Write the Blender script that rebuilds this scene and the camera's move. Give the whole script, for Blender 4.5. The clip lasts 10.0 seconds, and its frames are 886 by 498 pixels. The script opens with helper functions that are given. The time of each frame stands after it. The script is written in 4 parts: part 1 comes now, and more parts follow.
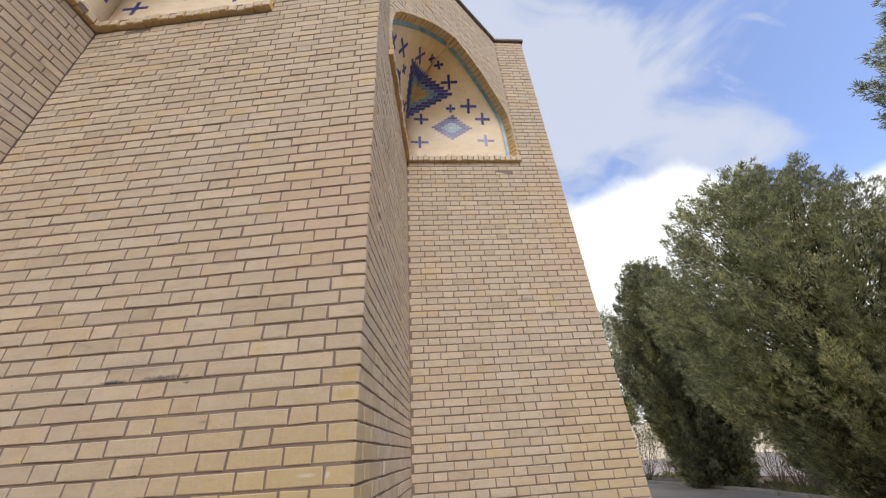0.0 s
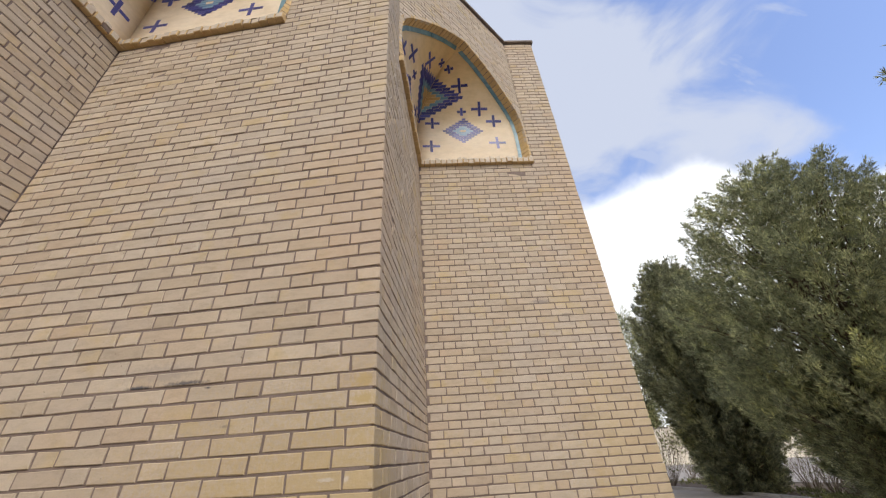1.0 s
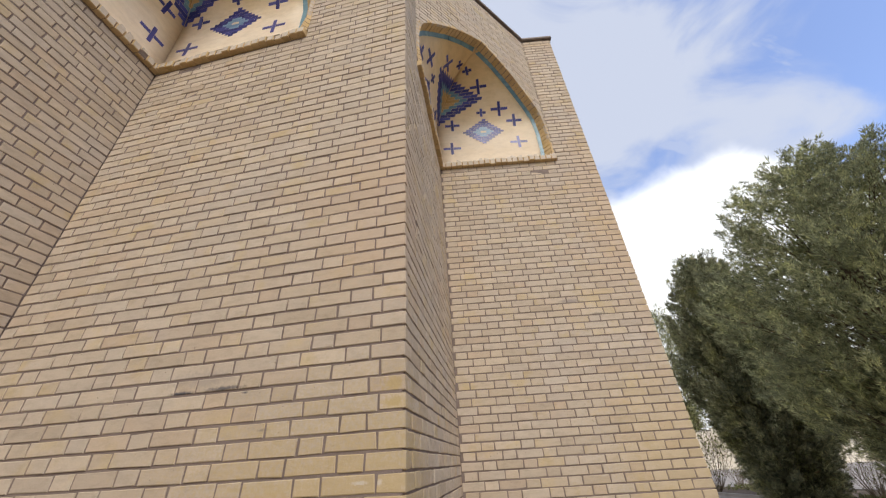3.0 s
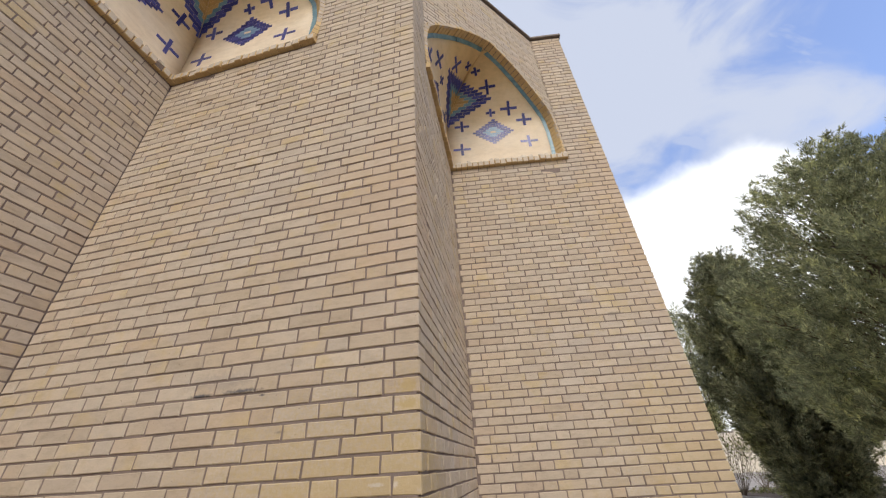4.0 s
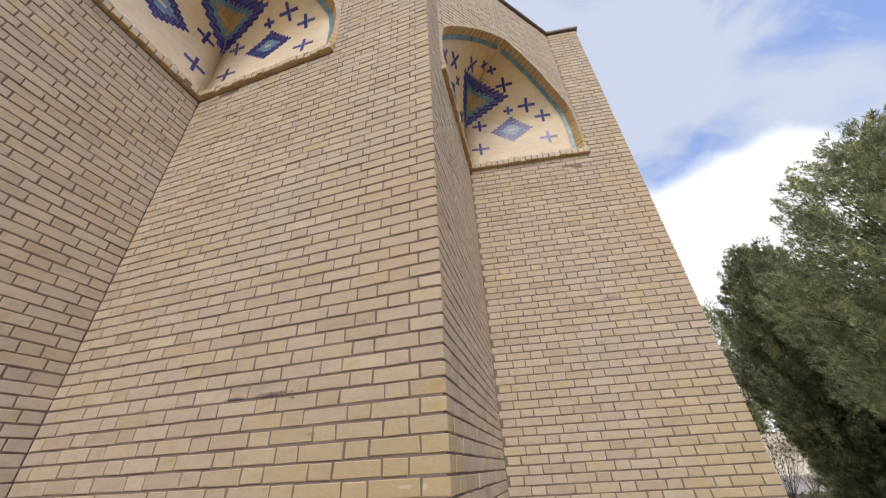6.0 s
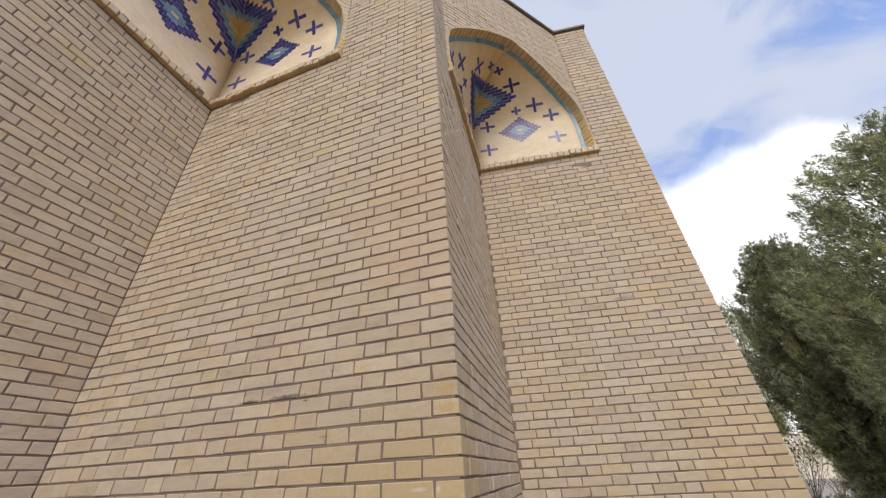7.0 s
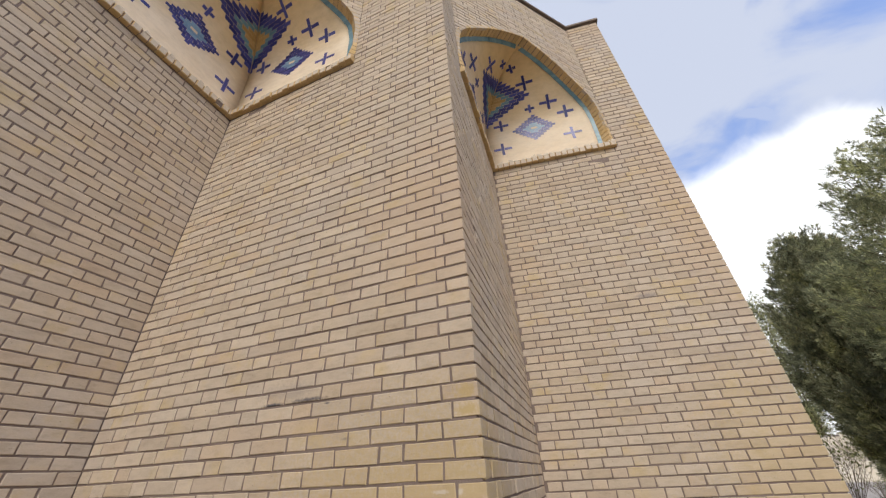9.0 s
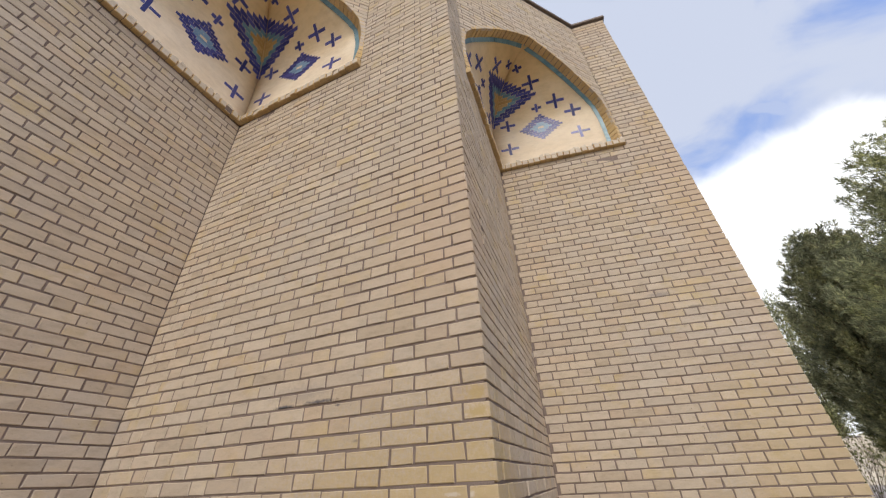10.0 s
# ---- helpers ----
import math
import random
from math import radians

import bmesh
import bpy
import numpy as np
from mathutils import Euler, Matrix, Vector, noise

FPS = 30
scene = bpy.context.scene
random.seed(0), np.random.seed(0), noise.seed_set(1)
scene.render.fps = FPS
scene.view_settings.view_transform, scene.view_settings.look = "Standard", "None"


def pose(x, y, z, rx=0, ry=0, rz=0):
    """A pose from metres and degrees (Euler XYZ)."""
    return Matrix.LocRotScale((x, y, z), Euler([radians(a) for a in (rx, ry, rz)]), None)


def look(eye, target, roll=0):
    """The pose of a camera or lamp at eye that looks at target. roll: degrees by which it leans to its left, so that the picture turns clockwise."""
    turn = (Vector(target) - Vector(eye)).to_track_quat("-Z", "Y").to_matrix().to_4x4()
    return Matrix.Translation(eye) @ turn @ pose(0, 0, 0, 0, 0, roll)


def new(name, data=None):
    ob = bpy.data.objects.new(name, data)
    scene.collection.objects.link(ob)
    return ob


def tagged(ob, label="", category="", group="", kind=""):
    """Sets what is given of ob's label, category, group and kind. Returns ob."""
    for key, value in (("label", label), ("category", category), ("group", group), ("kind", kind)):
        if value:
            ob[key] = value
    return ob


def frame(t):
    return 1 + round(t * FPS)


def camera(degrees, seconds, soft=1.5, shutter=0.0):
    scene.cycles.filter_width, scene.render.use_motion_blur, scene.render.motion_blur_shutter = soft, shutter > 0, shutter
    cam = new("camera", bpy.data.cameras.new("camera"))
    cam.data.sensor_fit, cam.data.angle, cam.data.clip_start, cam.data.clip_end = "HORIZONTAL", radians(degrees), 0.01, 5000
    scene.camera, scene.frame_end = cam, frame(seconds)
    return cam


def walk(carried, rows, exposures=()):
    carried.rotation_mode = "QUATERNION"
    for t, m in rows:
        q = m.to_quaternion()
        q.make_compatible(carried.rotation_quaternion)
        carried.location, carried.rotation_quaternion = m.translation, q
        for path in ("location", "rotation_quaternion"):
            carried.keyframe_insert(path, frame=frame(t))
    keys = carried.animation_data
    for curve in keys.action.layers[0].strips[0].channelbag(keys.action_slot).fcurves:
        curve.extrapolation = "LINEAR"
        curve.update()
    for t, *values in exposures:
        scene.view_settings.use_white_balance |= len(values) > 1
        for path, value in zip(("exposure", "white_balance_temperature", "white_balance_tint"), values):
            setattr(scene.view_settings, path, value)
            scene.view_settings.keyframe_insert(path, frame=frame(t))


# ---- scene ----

cam = camera(102.0, 10.0, soft=1.22)
EYE = Vector((0.432, -1.424, 1.500))         # where the camera turns
ROWS = [
    (0.0, 0.4371, -1.4338, 1.4965, 119.790, 3.481, 4.995),
    (0.5, 0.4365, -1.4327, 1.4969, 120.057, 3.467, 6.165),
    (1.0, 0.4359, -1.4316, 1.4973, 120.475, 3.377, 7.439),
    (1.5, 0.4353, -1.4305, 1.4977, 120.678, 3.336, 8.576),
    (2.0, 0.4347, -1.4294, 1.4982, 120.795, 3.249, 9.763),
    (2.5, 0.4341, -1.4283, 1.4986, 120.935, 3.186, 10.766),
    (4.0, 0.4324, -1.4250, 1.4999, 121.436, 3.013, 13.908),
    (4.5, 0.4318, -1.4239, 1.5003, 121.557, 2.972, 14.896),
    (5.0, 0.4312, -1.4228, 1.5007, 121.618, 2.928, 15.912),
    (5.5, 0.4306, -1.4217, 1.5011, 121.665, 2.848, 16.849),
    (7.0, 0.4289, -1.4184, 1.5024, 122.179, 2.696, 19.565),
    (7.5, 0.4283, -1.4173, 1.5028, 122.322, 2.662, 20.353),
    (8.0, 0.4277, -1.4162, 1.5032, 122.444, 2.619, 21.137),
    (8.5, 0.4271, -1.4150, 1.5037, 122.497, 2.550, 21.815),
    (9.0, 0.4265, -1.4139, 1.5041, 122.511, 2.553, 22.527),
    (9.5, 0.4259, -1.4128, 1.5045, 122.666, 2.526, 23.277),
    (10.0, 0.4253, -1.4117, 1.5049, 122.795, 2.475, 24.031),
]
walk(cam, [(t, pose(x, y, z, rx, ry, rz)) for t, x, y, z, rx, ry, rz in ROWS])

# ---- world and sun ----
SUN_ELEV, SUN_AZ = 47.0, 160.0      # azimuth from +y towards +x
world = bpy.data.worlds.new("sky")
scene.world = world
world.use_nodes = True
wn, wl = world.node_tree.nodes, world.node_tree.links
wn.clear()
w_out = wn.new("ShaderNodeOutputWorld")
w_bg = wn.new("ShaderNodeBackground")
w_sky = wn.new("ShaderNodeTexSky")
w_sky.sky_type = "NISHITA"
w_sky.sun_disc = False
w_sky.sun_elevation = radians(SUN_ELEV)
w_sky.sun_rotation = radians(SUN_AZ)
w_co = wn.new("ShaderNodeTexCoord")
w_sep = wn.new("ShaderNodeSeparateXYZ")
wl.new(w_co.outputs["Generated"], w_sep.inputs["Vector"])


def w_math(op, a, b=0.0, clamp=False):
    x = wn.new("ShaderNodeMath")
    x.operation, x.use_clamp = op, clamp
    for sock, v in zip(x.inputs, (a, b)):
        if isinstance(v, (int, float)):
            sock.default_value = v
        else:
            wl.new(v, sock)
    return x.outputs["Value"]


def w_noise(scale, detail, stretch, shift, distortion=0.4):
    mp = wn.new("ShaderNodeMapping")
    mp.inputs["Scale"].default_value = stretch
    mp.inputs["Location"].default_value = shift
    mp.inputs["Rotation"].default_value = (0.5, 0.35, 0.4)
    t = wn.new("ShaderNodeTexNoise")
    t.inputs["Scale"].default_value, t.inputs["Detail"].default_value = scale, detail
    t.inputs["Roughness"].default_value, t.inputs["Distortion"].default_value = 0.52, distortion
    wl.new(w_co.outputs["Generated"], mp.inputs["Vector"])
    wl.new(mp.outputs["Vector"], t.inputs["Vector"])
    return t.outputs["Fac"]


def w_range(v, a, b, c, d, smooth=True):
    r = wn.new("ShaderNodeMapRange")
    r.interpolation_type = "SMOOTHSTEP" if smooth else "LINEAR"
    for sock, x in zip(("From Min", "From Max", "To Min", "To Max"), (a, b, c, d)):
        r.inputs[sock].default_value = x
    wl.new(v, r.inputs["Value"])
    return r.outputs["Result"]


def w_blend(fac, a, b, kind="MIX"):
    x = wn.new("ShaderNodeMixRGB")
    x.blend_type = kind
    for sock, v in zip(x.inputs, (fac, a, b)):
        if isinstance(v, (int, float)):
            sock.default_value = v
        elif isinstance(v, tuple):
            sock.default_value = (*v, 1)
        else:
            wl.new(v, sock)
    return x.outputs["Color"]


soft = w_math("ADD", w_noise(3.0, 7.0, (1.0, 1.0, 1.6), (0.4, 0.1, 0.3), 0.7), w_range(w_sep.outputs["X"], 0.10, 0.85, 0.17, -0.13))
veil = w_range(soft, 0.43, 0.66, 0.06, 0.90)
streak = w_range(w_noise(5.0, 5.0, (0.7, 3.2, 1.0), (3.1, 0.7, 0.2)), 0.60, 0.72, 0.0, 0.55)
veil = w_math("MAXIMUM", veil, streak)
edge = w_math("ADD", w_sep.outputs["Z"], w_math("MULTIPLY", w_math("SUBTRACT", w_noise(6.0, 6.0, (1.0, 1.0, 1.0), (0.0, 2.0, 0.0)), 0.5), 0.10))
edge = w_math("ADD", edge, w_range(w_sep.outputs["X"], 0.50, 0.68, -0.03, 0.13))
bank = w_range(edge, 0.540, 0.495, 0.0, 1.0)
sky_col = w_blend(1.0, w_sky.outputs["Color"], (1.55, 1.52, 1.74), "MULTIPLY")
sky_col = w_blend(veil, sky_col, (3.85, 4.15, 4.90))
sky_col = w_blend(bank, sky_col, (7.2, 7.3, 7.5))
wl.new(sky_col, w_bg.inputs["Color"])
wl.new(w_bg.outputs["Background"], w_out.inputs["Surface"])
w_bg.inputs["Strength"].default_value = 0.13

sun_data = bpy.data.lights.new("sun", "SUN")
sun_data.energy, sun_data.angle, sun_data.color = 1.5, radians(25), (1.0, 0.93, 0.84)
sun = new("sun", sun_data)
sa, se = radians(SUN_AZ), radians(SUN_ELEV)
sun.matrix_world = look((0, 0, 30), Vector((0, 0, 30)) - Vector((math.sin(sa) * math.cos(se), math.cos(sa) * math.cos(se), math.sin(se))))
scene.view_settings.exposure = 0.42


# ---- materials ----
def material(name, rough=0.85, spec=0.3):
    m = bpy.data.materials.new(name)
    m.use_nodes = True
    n, l = m.node_tree.nodes, m.node_tree.links
    b = n["Principled BSDF"]
    b.inputs["Roughness"].default_value = rough
    b.inputs["Specular IOR Level"].default_value = spec
    return m, n, l, b


def noise_node(n, l, scale, detail=4.0, rough=0.6, vec=None, size=None):
    t = n.new("ShaderNodeTexNoise")
    t.inputs["Scale"].default_value = scale
    t.inputs["Detail"].default_value = detail
    t.inputs["Roughness"].default_value = rough
    if vec is None:
        vec = n.new("ShaderNodeNewGeometry").outputs["Position"]
    if size:
        mp = n.new("ShaderNodeMapping")
        mp.inputs["Scale"].default_value = size
        l.new(vec, mp.inputs["Vector"])
        vec = mp.outputs["Vector"]
    l.new(vec, t.inputs["Vector"])
    return t.outputs["Fac"]


def ramp(n, l, fac, stops):
    r = n.new("ShaderNodeValToRGB")
    els = r.color_ramp.elements
    while len(els) < len(stops):
        els.new(0.5)
    for e, (p, c) in zip(els, stops):
        e.position, e.color = p, (*c, 1)
    l.new(fac, r.inputs["Fac"])
    return r.outputs["Color"]


def mixed(n, l, fac, a, b, kind="MIX"):
    x = n.new("ShaderNodeMixRGB")
    x.blend_type = kind
    for sock, v in ((x.inputs[0], fac), (x.inputs[1], a), (x.inputs[2], b)):
        if isinstance(v, (int, float)):
            sock.default_value = v
        elif isinstance(v, tuple):
            sock.default_value = (*v, 1)
        else:
            l.new(v, sock)
    return x.outputs["Color"]


def math_node(n, l, op, a, b=0.0):
    x = n.new("ShaderNodeMath")
    x.operation = op
    for sock, v in zip(x.inputs, (a, b)):
        if isinstance(v, (int, float)):
            sock.default_value = v
        else:
            l.new(v, sock)
    return x.outputs["Value"]


def bump(n, l, b, height, strength=0.4, distance=0.004):
    u = n.new("ShaderNodeBump")
    u.inputs["Strength"].default_value = strength
    u.inputs["Distance"].default_value = distance
    l.new(height, u.inputs["Height"])
    l.new(u.outputs["Normal"], b.inputs["Normal"])


def piece_random(n, l):
    g = n.new("ShaderNodeNewGeometry").outputs["Random Per Island"]
    o = n.new("ShaderNodeObjectInfo").outputs["Random"]
    return math_node(n, l, "FRACT", math_node(n, l, "ADD", g, o))


def spot(n, l, at, size, ragged=0.5):
    """A mask for one stain: 1 inside an ellipsoid with a ragged edge."""
    sub = n.new("ShaderNodeVectorMath")
    sub.operation = "SUBTRACT"
    l.new(n.new("ShaderNodeNewGeometry").outputs["Position"], sub.inputs[0])
    sub.inputs[1].default_value = at
    div = n.new("ShaderNodeVectorMath")
    div.operation = "DIVIDE"
    l.new(sub.outputs["Vector"], div.inputs[0])
    div.inputs[1].default_value = size
    ln = n.new("ShaderNodeVectorMath")
    ln.operation = "LENGTH"
    l.new(div.outputs["Vector"], ln.inputs[0])
    d = math_node(n, l, "ADD", ln.outputs["Value"], math_node(n, l, "MULTIPLY", math_node(n, l, "SUBTRACT", noise_node(n, l, 55.0, 4.0, 0.7), 0.5), ragged * 4))
    return ramp(n, l, d, [(0.35, (1, 1, 1)), (1.0, (0, 0, 0))])


def brick_material(name, tint=(0.942, 0.974, 1.022), stains=()):
    m, n, l, b = material(name, 0.88, 0.25)
    r = piece_random(n, l)
    base = ramp(n, l, r, [(0.0, (0.545, 0.425, 0.290)), (0.25, (0.605, 0.480, 0.335)), (0.5, (0.635, 0.510, 0.365)),
                          (0.74, (0.590, 0.475, 0.345)), (0.90, (0.590, 0.445, 0.300)), (1.0, (0.655, 0.535, 0.390))])
    r2 = math_node(n, l, "FRACT", math_node(n, l, "MULTIPLY", r, 17.31))
    big = noise_node(n, l, 0.9, 3.0)
    base = mixed(n, l, math_node(n, l, "MULTIPLY", ramp(n, l, big, [(0.52, (0, 0, 0)), (0.74, (1, 1, 1))]), 0.30), base, (0.58, 0.41, 0.25))
    grey = noise_node(n, l, 1.4, 4.0)
    base = mixed(n, l, math_node(n, l, "MULTIPLY", ramp(n, l, grey, [(0.50, (0, 0, 0)), (0.68, (1, 1, 1))]), 0.40), base, (0.56, 0.475, 0.385))
    gold = math_node(n, l, "MULTIPLY", ramp(n, l, noise_node(n, l, 5.0, 3.0, 0.6), [(0.52, (0, 0, 0)), (0.68, (1, 1, 1))]), math_node(n, l, "GREATER_THAN", r2, 0.45))
    base = mixed(n, l, math_node(n, l, "MULTIPLY", gold, 0.5), base, (0.59, 0.435, 0.20))
    cloud = noise_node(n, l, 11.0, 6.0, 0.68, size=(1.0, 1.0, 2.6))
    base = mixed(n, l, 0.75, base, ramp(n, l, cloud, [(0.30, (0.80, 0.79, 0.77)), (0.52, (1, 1, 1)), (0.72, (1.06, 1.04, 1.0))]), "MULTIPLY")
    base = mixed(n, l, 0.24, base, ramp(n, l, noise_node(n, l, 160.0, 4.0, 0.7, size=(0.6, 0.6, 1.4)), [(0.3, (0.68, 0.66, 0.64)), (0.6, (1, 1, 1))]), "MULTIPLY")
    base = mixed(n, l, ramp(n, l, noise_node(n, l, 60.0, 2.0, 0.5), [(0.71, (0, 0, 0)), (0.76, (0.8, 0.8, 0.8))]), base, (0.28, 0.21, 0.15))
    stain = noise_node(n, l, 2.6, 6.0, 0.72, size=(1.0, 1.0, 2.8))
    base = mixed(n, l, math_node(n, l, "MULTIPLY", ramp(n, l, stain, [(0.63, (0, 0, 0)), (0.78, (1, 1, 1))]), 0.42), base, (0.33, 0.27, 0.215))
    lime = noise_node(n, l, 4.3, 6.0, 0.75, size=(1.0, 1.0, 1.6))
    base = mixed(n, l, math_node(n, l, "MULTIPLY", ramp(n, l, lime, [(0.62, (0, 0, 0)), (0.74, (1, 1, 1))]), 0.35), base, (0.68, 0.62, 0.54))
    base = mixed(n, l, 1.0, base, mixed(n, l, r2, (0.93, 0.93, 0.94), (1.05, 1.04, 1.02)), "MULTIPLY")
    for at, size, col, much in stains:
        base = mixed(n, l, math_node(n, l, "MULTIPLY", spot(n, l, at, size), much), base, col)
    base = mixed(n, l, 1.0, base, tint, "MULTIPLY")
    l.new(base, b.inputs["Base Color"])
    h = math_node(n, l, "ADD", noise_node(n, l, 120.0, 5.0, 0.7), math_node(n, l, "MULTIPLY", noise_node(n, l, 22.0, 4.0), 1.8))
    bump(n, l, b, h, 0.36, 0.003)
    return m


def plain_material(name, dark, light, scale=6.0, rough=0.85, spec=0.3, fine=80.0, strength=0.3, distance=0.003):
    m, n, l, b = material(name, rough, spec)
    c = ramp(n, l, noise_node(n, l, scale, 5.0, 0.62), [(0.32, dark), (0.68, light)])
    c = mixed(n, l, 0.35, c, ramp(n, l, noise_node(n, l, fine, 4.0, 0.7), [(0.3, (0.72, 0.72, 0.72)), (0.62, (1, 1, 1))]), "MULTIPLY")
    l.new(c, b.inputs["Base Color"])
    bump(n, l, b, noise_node(n, l, fine, 5.0, 0.7), strength, distance)
    return m


SMOKE = (0.10, 0.095, 0.10)
M_BRICK = brick_material("buff_brick", stains=[
    ((-1.035, 0.0, 1.834), (0.075, 0.05, 0.011), SMOKE, 0.95), ((-0.82, 0.0, 1.838), (0.12, 0.05, 0.011), SMOKE, 0.85),
    ((-0.715, 0.0, 1.812), (0.018, 0.05, 0.007), SMOKE, 0.9), ((-0.05, 0.0, 1.79), (0.06, 0.05, 0.034), (0.52, 0.36, 0.12), 0.6), ((-0.045, 0.0, 1.722), (0.06, 0.05, 0.03), (0.52, 0.36, 0.12), 0.6), ((-0.60, 0.0, 1.66), (0.03, 0.05, 0.008), SMOKE, 0.5), ((-0.95, 0.0, 1.885), (0.22, 0.05, 0.05), (0.36, 0.30, 0.25), 0.45),
    ((1.04, 2.03, 2.80), (0.12, 0.1, 0.03), (0.25, 0.22, 0.20), 0.55), ((1.28, 2.07, 2.655), (0.10, 0.1, 0.02), SMOKE, 0.45),
    ((-0.10, 0.0, 1.25), (1.05, 0.5, 0.66), (0.555, 0.395, 0.18), 0.72), ((-0.05, 0.0, 2.75), (0.6, 0.5, 0.8), (0.60, 0.41, 0.26), 0.38), ((1.72, 2.13, 3.9), (0.5, 0.5, 1.5), (0.60, 0.41, 0.25), 0.42), ((1.70, 2.13, 1.3), (0.9, 0.5, 1.1), (0.57, 0.41, 0.19), 0.42),
    ((-0.17, 0.0, 1.461), (0.035, 0.05, 0.008), (0.80, 0.76, 0.68), 0.4), ((-0.10, 0.0, 1.460), (0.015, 0.05, 0.014), (0.80, 0.76, 0.68), 0.4)])
M_MORTAR = plain_material("grey_mortar", (0.205, 0.157, 0.130), (0.295, 0.232, 0.195), 5.0, 0.95, 0.1, 160.0, 0.7, 0.004)
M_LEDGE = brick_material("yellow_header_brick", (1.03, 0.925, 0.66))
# Lime mortar teeth, and the ledge bricks' lit fronts painted pale.
M_LIME_AND_LIT = plain_material("lime_mortar_and_lit_front", (0.54, 0.45, 0.34), (0.70, 0.60, 0.47), 14.0, 0.9, 0.2, 90.0, 0.5, 0.004)
M_CAP = plain_material("parapet_cap", (0.15, 0.12, 0.10), (0.27, 0.22, 0.18), 8.0, 0.7)
M_GROUND = plain_material("dry_soil", (0.10, 0.075, 0.055), (0.19, 0.15, 0.115), 0.9, 0.95, 0.1, 14.0, 0.8, 0.03)
M_ROAD = plain_material("worn_paving", (0.22, 0.19, 0.16), (0.31, 0.27, 0.23), 0.6, 0.9, 0.2, 40.0, 0.4, 0.006)
M_KERB = plain_material("kerb_stone", (0.22, 0.195, 0.17), (0.32, 0.29, 0.255), 3.0, 0.9, 0.2, 50.0)
M_BARK = plain_material("conifer_bark", (0.07, 0.05, 0.035), (0.17, 0.12, 0.085), 5.0, 0.95, 0.1, 30.0, 0.9, 0.02)


def leaf_material(name, a, b_, c):
    m, n, l, b = material(name, 0.65, 0.25)
    r = n.new("ShaderNodeNewGeometry").outputs["Random Per Island"]
    col = ramp(n, l, r, [(0.0, a), (0.5, b_), (0.93, c), (1.0, (0.17, 0.115, 0.06))])
    patch = noise_node(n, l, 1.1, 4.0)
    col = mixed(n, l, 0.85, col, ramp(n, l, patch, [(0.33, (0.62, 0.66, 0.68)), (0.5, (1, 1, 1)), (0.68, (1.32, 1.30, 1.02))]), "MULTIPLY")
    tuft = noise_node(n, l, 5.5, 3.0, 0.6)
    col = mixed(n, l, 0.9, col, ramp(n, l, tuft, [(0.38, (0.55, 0.56, 0.58)), (0.50, (1, 1, 1)), (0.62, (1.55, 1.52, 1.40))]), "MULTIPLY")
    l.new(col, b.inputs["Base Color"])
    tr = n.new("ShaderNodeBsdfTranslucent")
    l.new(col, tr.inputs["Color"])
    mx = n.new("ShaderNodeMixShader")
    mx.inputs[0].default_value = 0.52
    l.new(b.outputs["BSDF"], mx.inputs[1])
    l.new(tr.outputs["BSDF"], mx.inputs[2])
    l.new(mx.outputs["Shader"], n["Material Output"].inputs["Surface"])
    return m


M_LEAF = leaf_material("conifer_leaf", (0.175, 0.192, 0.108), (0.335, 0.346, 0.200), (0.50, 0.49, 0.275))
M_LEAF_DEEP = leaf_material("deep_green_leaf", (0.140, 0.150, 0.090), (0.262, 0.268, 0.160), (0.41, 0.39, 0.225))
M_TWIG = plain_material("dry_twig", (0.14, 0.11, 0.08), (0.28, 0.22, 0.16), 9.0, 0.95, 0.1, 60.0)
M_GRASS = leaf_material("weed_leaf", (0.10, 0.12, 0.04), (0.17, 0.18, 0.07), (0.26, 0.24, 0.11))


# ---- building helpers ----
def mesh_object(name, verts, faces, mat, parent=None, label="", mats=None):
    me = bpy.data.meshes.new(name)
    me.from_pydata([tuple(v) for v in verts], [], faces)
    me.materials.append(mat)
    me.update()
    ob = new(name, me)
    if parent is not None:
        ob.parent = parent
    if label:
        ob["label"] = label
    return ob


def part(name, bm, mat, parent, label=""):
    me = bpy.data.meshes.new(name)
    bm.to_mesh(me)
    bm.free()
    me.materials.append(mat)
    ob = new(name, me)
    ob.parent = parent
    if label:
        ob["label"] = label
    return ob


def prism(poly, z0, z1):
    """Vertices and faces of an upright prism over an anticlockwise polygon."""
    n = len(poly)
    v = [(x, y, z0) for x, y in poly] + [(x, y, z1) for x, y in poly]
    f = [tuple(range(n - 1, -1, -1)), tuple(range(n, 2 * n))]
    f += [(i, (i + 1) % n, n + (i + 1) % n, n + i) for i in range(n)]
    return v, f


C = 0.067                 # height of a course
Z0 = 1.490                # a bed joint near eye height
JOINT = 0.0090
BED = 0.0098
DEEP = 0.0042             # depth of the raked joints
CHAM = 0.0022


